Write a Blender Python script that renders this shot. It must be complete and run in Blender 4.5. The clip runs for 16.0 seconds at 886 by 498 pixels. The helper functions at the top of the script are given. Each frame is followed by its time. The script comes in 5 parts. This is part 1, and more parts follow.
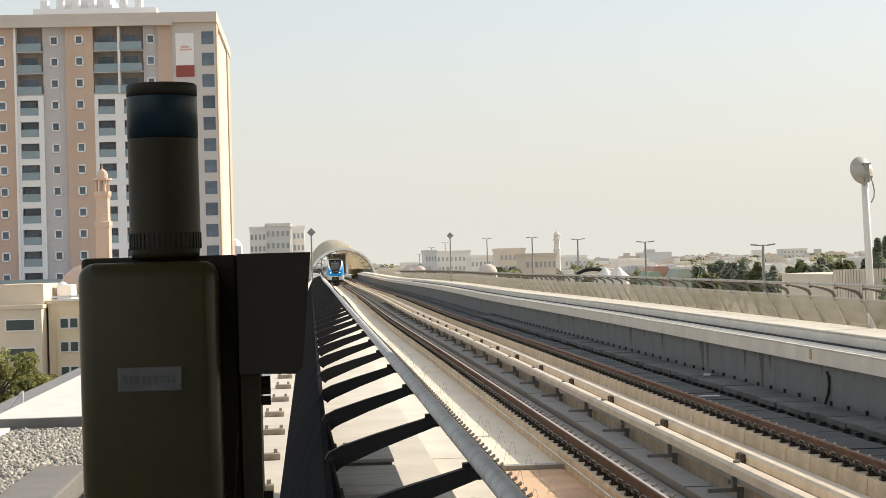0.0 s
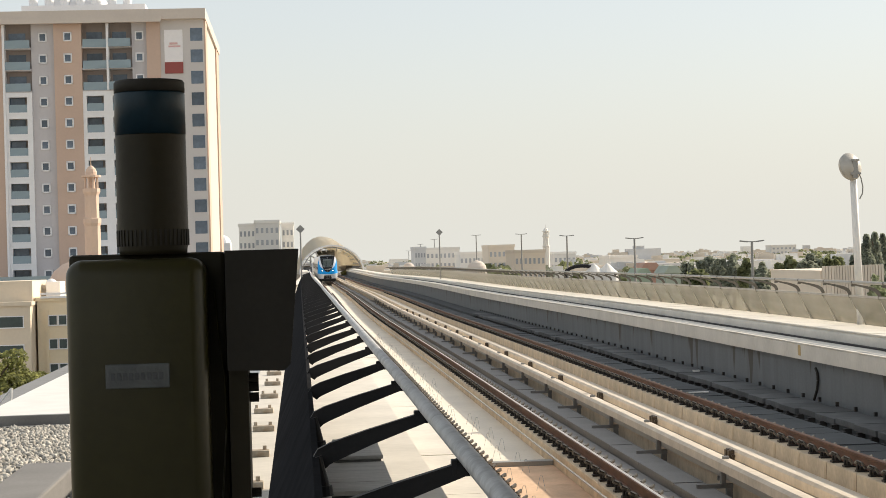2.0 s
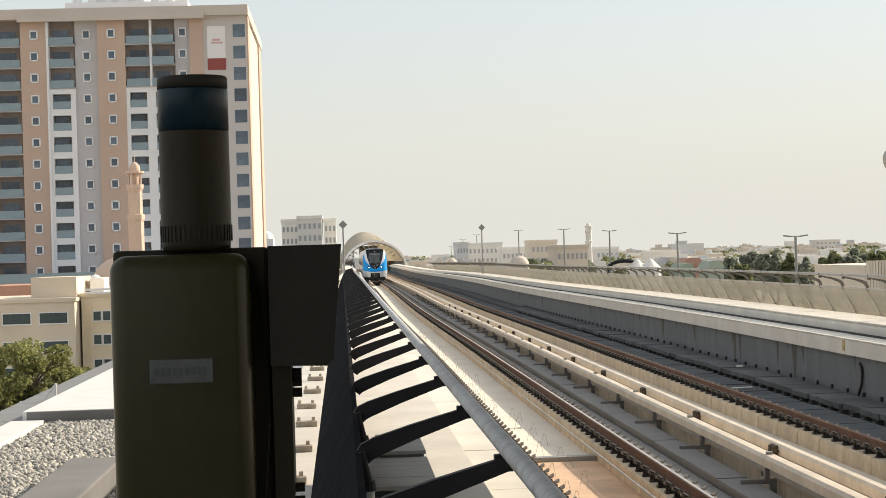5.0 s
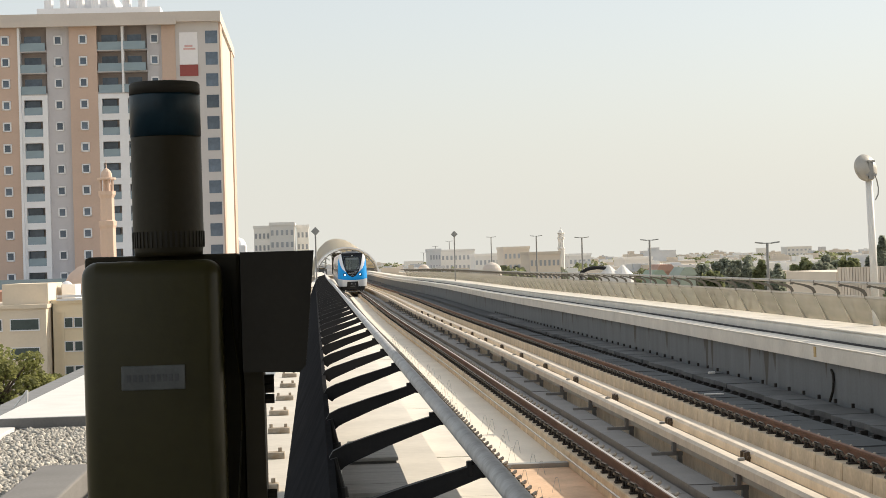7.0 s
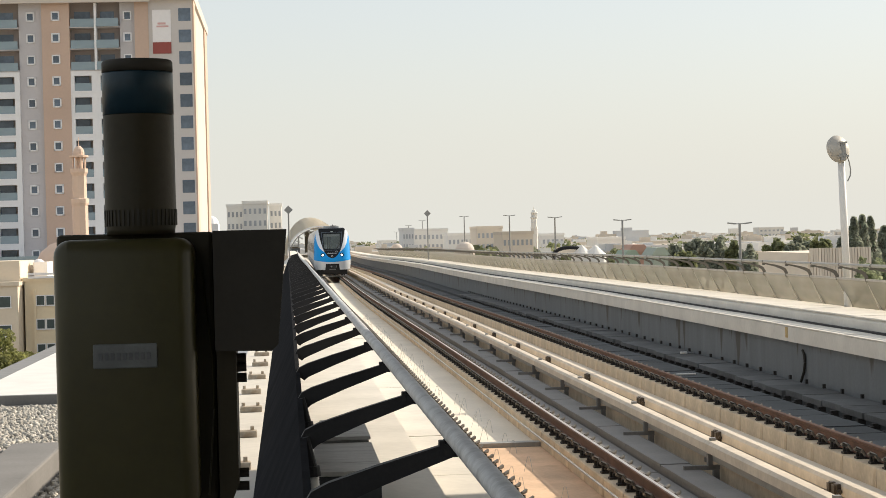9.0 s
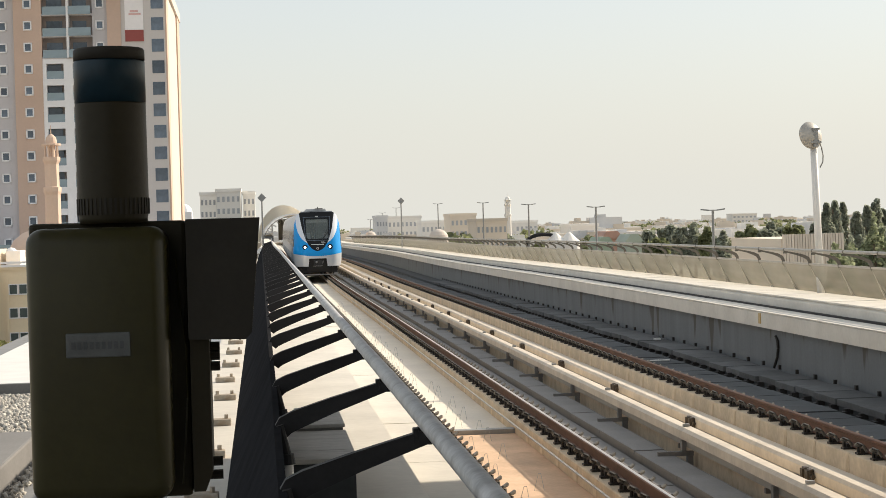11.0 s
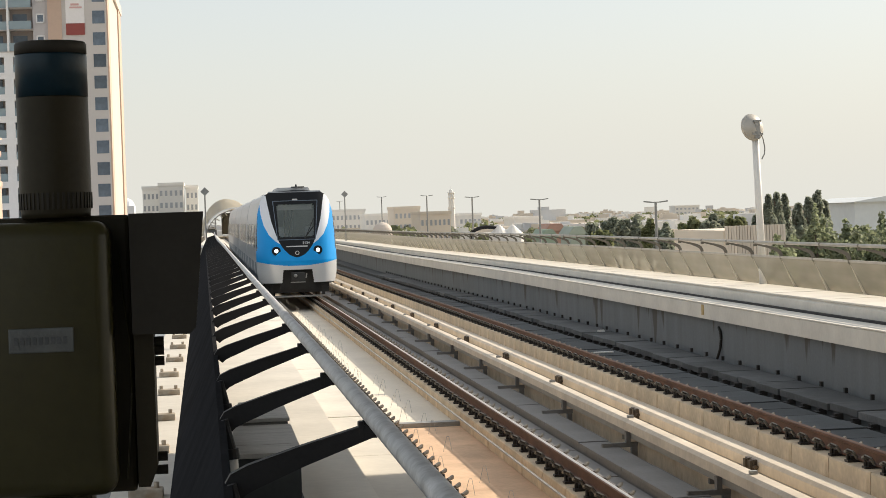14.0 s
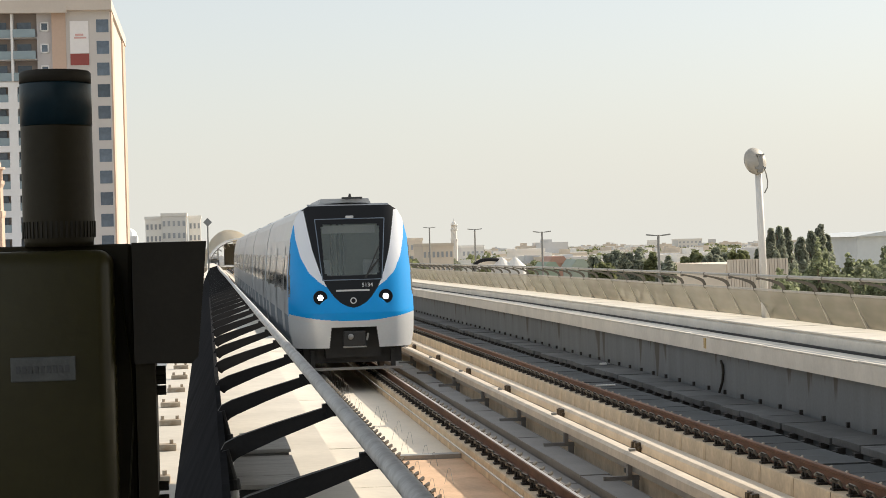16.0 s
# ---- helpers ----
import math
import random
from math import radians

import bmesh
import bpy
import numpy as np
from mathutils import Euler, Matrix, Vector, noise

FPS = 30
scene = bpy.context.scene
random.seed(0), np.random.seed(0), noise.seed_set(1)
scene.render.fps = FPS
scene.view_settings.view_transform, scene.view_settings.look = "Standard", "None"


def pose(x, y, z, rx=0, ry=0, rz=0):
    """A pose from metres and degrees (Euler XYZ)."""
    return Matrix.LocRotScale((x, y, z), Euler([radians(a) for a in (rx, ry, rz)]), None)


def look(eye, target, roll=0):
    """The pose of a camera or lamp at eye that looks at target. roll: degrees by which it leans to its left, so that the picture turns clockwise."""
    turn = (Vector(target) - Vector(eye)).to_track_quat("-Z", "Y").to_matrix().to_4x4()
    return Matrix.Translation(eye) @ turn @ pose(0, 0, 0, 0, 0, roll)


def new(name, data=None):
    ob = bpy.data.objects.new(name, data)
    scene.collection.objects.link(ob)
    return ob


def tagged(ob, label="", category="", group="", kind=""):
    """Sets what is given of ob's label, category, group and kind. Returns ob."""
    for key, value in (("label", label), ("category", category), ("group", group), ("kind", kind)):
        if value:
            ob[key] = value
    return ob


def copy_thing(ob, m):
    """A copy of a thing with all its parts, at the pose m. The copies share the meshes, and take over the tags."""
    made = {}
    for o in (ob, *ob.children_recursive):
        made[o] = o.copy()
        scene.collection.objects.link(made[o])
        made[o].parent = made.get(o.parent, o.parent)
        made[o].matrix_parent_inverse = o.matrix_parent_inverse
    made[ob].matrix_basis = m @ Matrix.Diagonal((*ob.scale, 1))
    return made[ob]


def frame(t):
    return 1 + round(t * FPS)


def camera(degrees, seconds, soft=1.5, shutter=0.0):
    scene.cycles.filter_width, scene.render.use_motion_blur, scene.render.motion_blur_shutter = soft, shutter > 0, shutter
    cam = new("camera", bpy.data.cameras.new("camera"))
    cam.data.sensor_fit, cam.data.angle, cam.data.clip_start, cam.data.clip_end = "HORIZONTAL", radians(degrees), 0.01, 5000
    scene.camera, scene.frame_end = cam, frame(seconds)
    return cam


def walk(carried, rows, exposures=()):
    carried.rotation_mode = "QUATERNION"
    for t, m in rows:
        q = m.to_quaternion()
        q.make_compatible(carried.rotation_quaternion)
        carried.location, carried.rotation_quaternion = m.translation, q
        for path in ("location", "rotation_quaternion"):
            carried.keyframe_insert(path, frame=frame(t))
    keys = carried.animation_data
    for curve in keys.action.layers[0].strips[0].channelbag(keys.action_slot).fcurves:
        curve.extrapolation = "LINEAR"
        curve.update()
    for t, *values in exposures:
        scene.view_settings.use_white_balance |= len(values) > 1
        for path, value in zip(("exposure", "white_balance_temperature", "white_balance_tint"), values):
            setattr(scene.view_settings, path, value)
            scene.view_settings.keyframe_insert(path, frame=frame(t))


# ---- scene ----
# Camera: hand-held on the platform end, 2.75 m above the rail top; y runs along the track.
cam = camera(26.0, 16.0, soft=0.85)
PATH = [
    (0.0, -0.0011, 0.0000, 2.7521, 0.3197, 1.5436, -3.9770),
    (0.5, 0.0003, 0.0000, 2.7523, 0.4008, 1.5137, -4.1553),
    (1.0, 0.0003, 0.0000, 2.7520, 0.4172, 1.5219, -4.2029),
    (1.5, 0.0010, 0.0000, 2.7525, 0.3549, 1.5627, -4.2574),
    (2.0, 0.0012, 0.0000, 2.7518, 0.2109, 1.5995, -4.2985),
    (2.5, 0.0009, 0.0000, 2.7504, 0.1779, 1.5949, -4.1126),
    (3.0, 0.0007, 0.0000, 2.7520, 0.1826, 1.5937, -3.5290),
    (3.5, 0.0007, 0.0000, 2.7507, 0.1041, 1.6623, -2.9773),
    (6.0, 0.0010, 0.0000, 2.7518, 0.1230, 1.8172, -3.2283),
    (6.5, 0.0003, 0.0000, 2.7513, 0.2292, 1.7290, -3.6403),
    (7.0, 0.0008, 0.0000, 2.7507, 0.2827, 1.6766, -3.8517),
    (7.5, 0.0008, 0.0000, 2.7509, 0.0211, 1.5690, -3.8908),
    (8.0, 0.0013, 0.0000, 2.7507, -0.2094, 1.4582, -4.0588),
    (8.5, 0.0012, 0.0000, 2.7503, -0.3712, 1.4388, -4.2910),
    (9.0, 0.0011, 0.0000, 2.7510, -0.3581, 1.4398, -4.6568),
    (11.5, 0.0026, 0.0000, 2.7516, -1.1225, 1.6242, -5.5729),
    (12.0, 0.0031, 0.0000, 2.7501, -1.7689, 1.6285, -5.7993),
    (12.5, 0.0026, 0.0000, 2.7506, -1.5521, 1.8351, -6.2382),
    (13.0, 0.0024, 0.0000, 2.7513, -1.2833, 1.8587, -6.5616),
    (13.5, 0.0015, 0.0000, 2.7520, -1.2639, 1.8764, -6.7879),
    (14.0, 0.0008, 0.0000, 2.7519, -1.0172, 1.8777, -7.1201),
    (14.5, 0.0012, 0.0000, 2.7502, -0.5934, 1.7700, -7.3056),
    (15.0, 0.0003, 0.0000, 2.7498, -0.3978, 1.6430, -7.2717),
    (15.5, 0.0009, 0.0000, 2.7506, -0.2467, 1.5458, -7.0060),
    (16.0, 0.0000, 0.0000, 2.7500, -0.0595, 1.5406, -7.0434),
]
walk(cam, [(t, pose(x, y, z, 90 + p, r, w)) for t, x, y, z, p, r, w in PATH],
     exposures=[(0.0, 0.27), (16.0, 0.27)])

# ---------------------------------------------------------------- light
SUN_EL, SUN_AZ = radians(29), radians(65)  # azimuth clockwise from +y
world = bpy.data.worlds.new("sky")
scene.world = world
world.use_nodes = True
wn = world.node_tree.nodes
wl = world.node_tree.links
sky = wn.new("ShaderNodeTexSky")
sky.sky_type = "NISHITA"
sky.sun_disc = False
sky.sun_elevation, sky.sun_rotation = SUN_EL, SUN_AZ
sky.air_density, sky.dust_density, sky.ozone_density = 1.0, 1.5, 1.0
haze = wn.new("ShaderNodeMix")
haze.data_type = "RGBA"
haze.inputs[0].default_value = 0.55
haze.inputs[7].default_value = (7.9, 7.95, 7.65, 1)
wl.new(sky.outputs[0], haze.inputs[6])
low = wn.new("ShaderNodeMix")
low.data_type = "RGBA"
low.inputs[7].default_value = (6.55, 6.45, 5.88, 1)
ray_dir, height, fade = wn.new("ShaderNodeTexCoord"), wn.new("ShaderNodeSeparateXYZ"), wn.new("ShaderNodeMapRange")
fade.interpolation_type = "SMOOTHSTEP"
fade.inputs[1].default_value, fade.inputs[2].default_value = -0.02, 0.14
fade.inputs[3].default_value, fade.inputs[4].default_value = 0.95, 0.0
wl.new(ray_dir.outputs["Generated"], height.inputs[0])
wl.new(height.outputs["Z"], fade.inputs[0])
wl.new(fade.outputs[0], low.inputs[0])
wl.new(haze.outputs[2], low.inputs[6])
wl.new(low.outputs[2], wn["Background"].inputs[0])
wn["Background"].inputs[1].default_value = 0.1

sun = new("sun", bpy.data.lights.new("sun", "SUN"))
sun.data.energy, sun.data.angle, sun.data.color = 5.0, radians(0.6), (1.0, 0.87, 0.70)
sun_dir = Vector((math.cos(SUN_EL) * math.sin(SUN_AZ), math.cos(SUN_EL) * math.cos(SUN_AZ), math.sin(SUN_EL)))
sun.matrix_world = look(sun_dir * 50, (0, 0, 0))


# ---------------------------------------------------------------- materials
def material(name, color, rough=0.7, metal=0.0, vary=0.12, scale=2.0, fine=40.0, bump=0.15, stain=None, spread=0.0,
             streak=None, emit=None, isl=0.0, rnd=0.0, spec=0.5):
    """A surface with variation at two scales, optional stains and stretched streaks."""
    m = bpy.data.materials.new(name)
    m.use_nodes = True
    nt, L = m.node_tree.nodes, m.node_tree.links
    b = nt["Principled BSDF"]
    b.inputs["Roughness"].default_value, b.inputs["Metallic"].default_value = rough, metal
    b.inputs["Specular IOR Level"].default_value = spec
    co = nt.new("ShaderNodeTexCoord")
    geo = nt.new("ShaderNodeNewGeometry")
    big, small = nt.new("ShaderNodeTexNoise"), nt.new("ShaderNodeTexNoise")
    big.inputs["Scale"].default_value, small.inputs["Scale"].default_value = scale, fine
    big.inputs["Detail"].default_value = small.inputs["Detail"].default_value = 4
    src = geo.outputs["Position"] if rnd == 0 else co.outputs["Object"]
    if streak:
        mp = nt.new("ShaderNodeMapping")
        mp.inputs["Scale"].default_value = streak
        L.new(src, mp.inputs[0])
        L.new(mp.outputs[0], big.inputs["Vector"])
    else:
        L.new(src, big.inputs["Vector"])
    L.new(src, small.inputs["Vector"])
    add = nt.new("ShaderNodeMath")
    add.operation = "MULTIPLY_ADD"
    L.new(small.outputs[0], add.inputs[0])
    add.inputs[1].default_value = 0.5
    L.new(big.outputs[0], add.inputs[2])
    rng = nt.new("ShaderNodeMapRange")
    rng.inputs[1].default_value, rng.inputs[2].default_value = 0.45, 1.05
    rng.inputs[3].default_value, rng.inputs[4].default_value = 1 - vary, 1 + vary
    L.new(add.outputs[0], rng.inputs[0])
    val = rng.outputs[0]
    for amount, out in ((rnd, None), (isl, geo.outputs["Random Per Island"])):
        if amount:
            if out is None:
                out = nt.new("ShaderNodeObjectInfo").outputs["Random"]
            rr = nt.new("ShaderNodeMapRange")
            rr.inputs[3].default_value, rr.inputs[4].default_value = 1 - amount, 1 + amount
            L.new(out, rr.inputs[0])
            mu = nt.new("ShaderNodeMath")
            mu.operation = "MULTIPLY"
            L.new(val, mu.inputs[0])
            L.new(rr.outputs[0], mu.inputs[1])
            val = mu.outputs[0]
    sc = nt.new("ShaderNodeVectorMath")
    sc.operation = "SCALE"
    sc.inputs[0].default_value = color
    L.new(val, sc.inputs["Scale"])
    col = sc.outputs[0]
    if stain:
        st = nt.new("ShaderNodeTexNoise")
        st.inputs["Scale"].default_value = scale * 0.7 + 0.3
        st.inputs["Detail"].default_value = 6
        if streak:
            L.new(mp.outputs[0], st.inputs["Vector"])
        else:
            L.new(src, st.inputs["Vector"])
        cr = nt.new("ShaderNodeMapRange")
        cr.inputs[1].default_value, cr.inputs[2].default_value = 0.62 - spread, 0.78 - spread
        L.new(st.outputs[0], cr.inputs[0])
        mx = nt.new("ShaderNodeMix")
        mx.data_type = "RGBA"
        L.new(cr.outputs[0], mx.inputs[0])
        L.new(col, mx.inputs[6])
        mx.inputs[7].default_value = (*stain, 1)
        col = mx.outputs[2]
    L.new(col, b.inputs["Base Color"])
    if bump:
        bp = nt.new("ShaderNodeBump")
        bp.inputs["Strength"].default_value, bp.inputs["Distance"].default_value = bump, 0.01
        L.new(small.outputs[0], bp.inputs["Height"])
        L.new(bp.outputs[0], b.inputs["Normal"])
    if emit:
        b.inputs["Emission Color"].default_value = (*emit[0], 1)
        b.inputs["Emission Strength"].default_value = emit[1]
    return m


def clear_glass(name, tint, clear, rough=0.05, patch=0.12):
    """A tinted pane: part see-through, part dusty surface with gloss."""
    m = bpy.data.materials.new(name)
    m.use_nodes = True
    nt, L = m.node_tree.nodes, m.node_tree.links
    b = nt["Principled BSDF"]
    b.inputs["Base Color"].default_value = (*tint, 1)
    b.inputs["Roughness"].default_value = rough
    tr, mx = nt.new("ShaderNodeBsdfTransparent"), nt.new("ShaderNodeMixShader")
    tr.inputs[0].default_value = (0.85, 0.87, 0.85, 1)
    n = nt.new("ShaderNodeTexNoise")
    n.inputs["Scale"].default_value = 1.5
    r = nt.new("ShaderNodeMapRange")
    r.inputs[3].default_value, r.inputs[4].default_value = clear - patch, clear + patch
    L.new(n.outputs[0], r.inputs[0])
    L.new(r.outputs[0], mx.inputs[0])
    L.new(b.outputs[0], mx.inputs[1])
    L.new(tr.outputs[0], mx.inputs[2])
    L.new(mx.outputs[0], nt["Material Output"].inputs[0])
    return m


CONC_TOP = material("concrete_coping", (0.655, 0.625, 0.565), 0.8, vary=0.12, scale=1.3, fine=14, stain=(0.52, 0.48, 0.42), spread=-0.06)
# base grey lowered to hold the trough's shade; the stains are separate
CONC_WALL = material("concrete_wall_shaded", (0.20, 0.205, 0.21), 0.85, vary=0.16, scale=1.1, fine=25, streak=(2.2, 2.2, 0.35),
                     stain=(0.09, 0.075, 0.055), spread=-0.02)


def drip_wall(name, color, drip, top):
    """Grey concrete with uneven dark drips that run down from the lip at the given height."""
    m = material(name, color, 0.85, vary=0.16, scale=1.1, fine=25, streak=(2.2, 2.2, 0.35), stain=(0.10, 0.088, 0.07), spread=-0.05)
    nt, L = m.node_tree.nodes, m.node_tree.links
    b = nt["Principled BSDF"]
    old = b.inputs["Base Color"].links[0].from_socket
    geo = nt.new("ShaderNodeNewGeometry")
    sep = nt.new("ShaderNodeSeparateXYZ")
    L.new(geo.outputs["Position"], sep.inputs[0])

    def calc(op, a, c, clamp=False):
        n = nt.new("ShaderNodeMath")
        n.operation, n.use_clamp = op, clamp
        for k, v in enumerate((a, c)):
            if isinstance(v, (int, float)):
                n.inputs[k].default_value = v
            else:
                L.new(v, n.inputs[k])
        return n.outputs[0]
    fields = []
    for sc, detail in ((1.7, 3), (0.33, 2)):
        n = nt.new("ShaderNodeTexNoise")
        n.noise_dimensions = "1D"
        n.inputs["Scale"].default_value, n.inputs["Detail"].default_value = sc, detail
        L.new(sep.outputs["Y"], n.inputs["W"])
        fields.append(n.outputs[0])
    reach = calc("MULTIPLY", calc("SUBTRACT", calc("ADD", fields[0], calc("MULTIPLY", fields[1], 0.5)), 0.80), 3.2)
    depth = calc("SUBTRACT", top, sep.outputs["Z"])
    mask = calc("MULTIPLY", calc("MULTIPLY", calc("SUBTRACT", reach, depth), 5.0, True), 0.8)
    mix = nt.new("ShaderNodeMix")
    mix.data_type = "RGBA"
    L.new(mask, mix.inputs[0])
    L.new(old, mix.inputs[6])
    mix.inputs[7].default_value = (*drip, 1)
    L.new(mix.outputs[2], b.inputs["Base Color"])
    return m


# darker, cooler grey paints in the wall's shade; the drips are stains
WALL_DRIP = drip_wall("concrete_wall_shaded_dripped", (0.158, 0.170, 0.178), (0.07, 0.058, 0.042), 0.60)
PLINTH = material("concrete_plinth", (0.53, 0.44, 0.325), 0.9, vary=0.26, scale=1.8, fine=14, stain=(0.33, 0.24, 0.15), spread=0.0, rnd=0.08)
# ledge and slab greys include the shadow the far wall throws on them
LEDGEM = material("ledge_concrete_shaded", (0.098, 0.102, 0.104), 0.9, vary=0.3, scale=1.6, fine=20, stain=(0.05, 0.048, 0.045), rnd=0.25)
SLAB = material("track_slab_shaded", (0.058, 0.064, 0.068), 0.9, vary=0.28, scale=1.2, fine=25, stain=(0.055, 0.055, 0.052), rnd=0.2)
DECK = material("deck_sand", (0.72, 0.665, 0.575), 0.9, vary=0.12, scale=0.6, fine=20, stain=(0.55, 0.45, 0.33), spread=-0.06)
DUCT = material("duct_grey", (0.185, 0.178, 0.17), 0.75, vary=0.24, scale=0.8, fine=25, stain=(0.12, 0.11, 0.10), rnd=0.08)
COVER = material("cover_board", (0.60, 0.525, 0.425), 0.6, vary=0.2, scale=1.6, fine=14, stain=(0.42, 0.33, 0.22), spread=-0.04)
RAIL = material("rail_rust", (0.115, 0.055, 0.033), 0.75, 0.2, vary=0.3, scale=3, fine=30)
RAIL_TOP = material("rail_polished", (0.62, 0.57, 0.50), 0.32, 0.9, vary=0.1, scale=3, fine=30, bump=0.05)
CLIP = material("clip_iron", (0.035, 0.032, 0.03), 0.6, 0.4, vary=0.3, scale=8, fine=60)
DARKSTEEL = material("dark_steel", (0.024, 0.024, 0.026), 0.6, 0.0, spec=0.2, vary=0.25, scale=3, fine=60, bump=0.08)
PIPE = material("galvanised_pipe", (0.46, 0.47, 0.48), 0.55, 0.1, vary=0.28, scale=5, fine=40, stain=(0.24, 0.245, 0.25), spread=0.05)
STEEL = material("grey_steel", (0.30, 0.30, 0.29), 0.5, 0.4, vary=0.15, scale=4, fine=50)
WHITEPAINT = material("white_paint", (0.72, 0.71, 0.68), 0.55, vary=0.08, scale=1.5, fine=30)
SCREEN = clear_glass("screen_glass", (0.27, 0.245, 0.19), 0.44, 0.3, 0.3)
# left screen glass: near-black colour without gloss for its shaded, edge-on look
SCREEN_DARK = material("screen_glass_shaded", (0.026, 0.027, 0.030), 0.8, 0.0, spec=0.0, vary=0.25, scale=2, fine=30)
GRAVEL = material("gravel", (0.40, 0.38, 0.34), 0.9, vary=0.2, scale=6, fine=30, isl=0.4)
SAND = material("ground_sand", (0.42, 0.37, 0.29), 0.95, vary=0.2, scale=0.02, fine=0.4, bump=0, stain=(0.28, 0.27, 0.2), spread=0.05)
ROAD = material("asphalt", (0.06, 0.06, 0.06), 0.9, vary=0.2, scale=0.2, fine=8)
OLIVE = material("housing_olive", (0.036, 0.032, 0.0095), 0.34, spec=0.35, vary=0.2, scale=5, fine=50, bump=0.06, stain=(0.030, 0.027, 0.010), spread=0.0)
OLIVE2 = material("bracket_brown", (0.030, 0.025, 0.014), 0.5, spec=0.2, vary=0.2, scale=6, fine=60, bump=0.08)
BLACKCAP = material("black_plastic", (0.030, 0.027, 0.022), 0.6, spec=0.2, vary=0.2, scale=9, fine=80, bump=0.05)
LENS = material("blue_lens", (0.006, 0.024, 0.038), 0.4, spec=0.3, vary=0.3, scale=12, fine=80, bump=0.05)
PLATE = material("name_plate", (0.11, 0.118, 0.12), 0.4, 0.3, vary=0.15, scale=20, fine=90)
MARK = material("plate_bars", (0.07, 0.075, 0.08), 0.5, vary=0.2, scale=30, fine=90)


# ---------------------------------------------------------------- mesh helpers
def finish(name, bm, mat, smooth=False):
    bmesh.ops.recalc_face_normals(bm, faces=bm.faces)
    me = bpy.data.meshes.new(name)
    bm.to_mesh(me)
    bm.free()
    for m in mat if isinstance(mat, (list, tuple)) else [mat]:
        me.materials.append(m)
    if smooth:
        for p in me.polygons:
            p.use_smooth = True
    return me


def thing(name, label, category, group="", kind="", at=(0, 0, 0), rz=0):
    ob = new(name)
    ob.empty_display_size = 0.2
    ob.matrix_basis = pose(*at, 0, 0, rz)
    return tagged(ob, label, category, group, kind)


def part(name, bm, mat, parent, label="", smooth=False, at=None, data=None):
    ob = new(name, data or finish(name, bm, mat, smooth))
    ob.parent = parent
    if at:
        ob.matrix_basis = at
    if label:
        ob["label"] = label
    return ob


def solo(name, bm, mat, label, category, kind="", group="", smooth=False, at=None):
    ob = new(name, finish(name, bm, mat, smooth))
    if at:
        ob.matrix_basis = at
    return tagged(ob, label, category, group, kind)


def box(bm, x0, x1, y0, y1, z0, z1, bevel=0.0, m=None):
    r = bmesh.ops.create_cube(bm, size=1.0)
    vs = r["verts"]
    for v in vs:
        v.co = Vector((x0 + (v.co.x + 0.5) * (x1 - x0), y0 + (v.co.y + 0.5) * (y1 - y0), z0 + (v.co.z + 0.5) * (z1 - z0)))
    if bevel:
        es = list({e for v in vs for e in v.link_edges})
        r = bmesh.ops.bevel(bm, geom=es, offset=bevel, segments=2, affect="EDGES", profile=0.6)
        vs = list({v for f in r["faces"] for v in f.verts} | {v for v in vs if v.is_valid})
    if m:
        bmesh.ops.transform(bm, matrix=m, verts=vs)
    return bm


def tube(bm, a, b, r0, r1=None, seg=12, caps=True):
    a, b = Vector(a), Vector(b)
    d = b - a
    m = Matrix.Translation((a + b) / 2) @ d.to_track_quat("Z", "Y").to_matrix().to_4x4()
    bmesh.ops.create_cone(bm, cap_ends=caps, segments=seg, radius1=r0, radius2=r0 if r1 is None else r1, depth=d.length, matrix=m)
    return bm


def ball(bm, c, r, s=(1, 1, 1), u=14, v=10):
    bmesh.ops.create_uvsphere(bm, u_segments=u, v_segments=v, radius=r, matrix=Matrix.Translation(c) @ Matrix.Diagonal((*s, 1)))
    return bm


def revolve(bm, profile, seg=20, c=(0, 0, 0)):
    """A solid of revolution about z from (radius, z) pairs."""
    rings = [[bm.verts.new((c[0] + r * math.cos(2 * math.pi * i / seg), c[1] + r * math.sin(2 * math.pi * i / seg), c[2] + z))
              for i in range(seg)] for r, z in profile]
    for a, b in zip(rings, rings[1:]):
        for i in range(seg):
            bm.faces.new((a[i], a[(i + 1) % seg], b[(i + 1) % seg], b[i]))
    bm.faces.new(rings[0][::-1])
    bm.faces.new(rings[-1])
    return bm


def extrude_poly(bm, pts, y0, y1, axis="y"):
    """A prism of the (a, z) outline between two places along the axis."""
    f = (lambda p, y: (p[0], y, p[1])) if axis == "y" else (lambda p, y: (y, p[0], p[1]))
    A, B = [bm.verts.new(f(p, y0)) for p in pts], [bm.verts.new(f(p, y1)) for p in pts]
    n = len(pts)
    for i in range(n):
        bm.faces.new((A[i], A[(i + 1) % n], B[(i + 1) % n], B[i]))
    bm.faces.new(A[::-1])
    bm.faces.new(B)
    return bm


# The line of the viaduct: it shifts a little sideways and dips before the far station.
def smooth01(t):
    t = min(1, max(0, t))
    return t * t * (3 - 2 * t)


def shift_x(y):
    return 0.80 * smooth01((y - 70) / 220)


def shift_z(y):
    return -0.10 * smooth01((y - 50) / 60) - 0.45 * smooth01((y - 130) / 150)


def on_line(x, y, z):
    return Vector((x + shift_x(y), y, z + shift_z(y)))


def stations(y0, y1):
    ys, y = [y0], y0
    while True:
        y += 4 if y < 160 else 8
        if y >= y1:
            break
        ys.append(y)
    return ys + [y1]


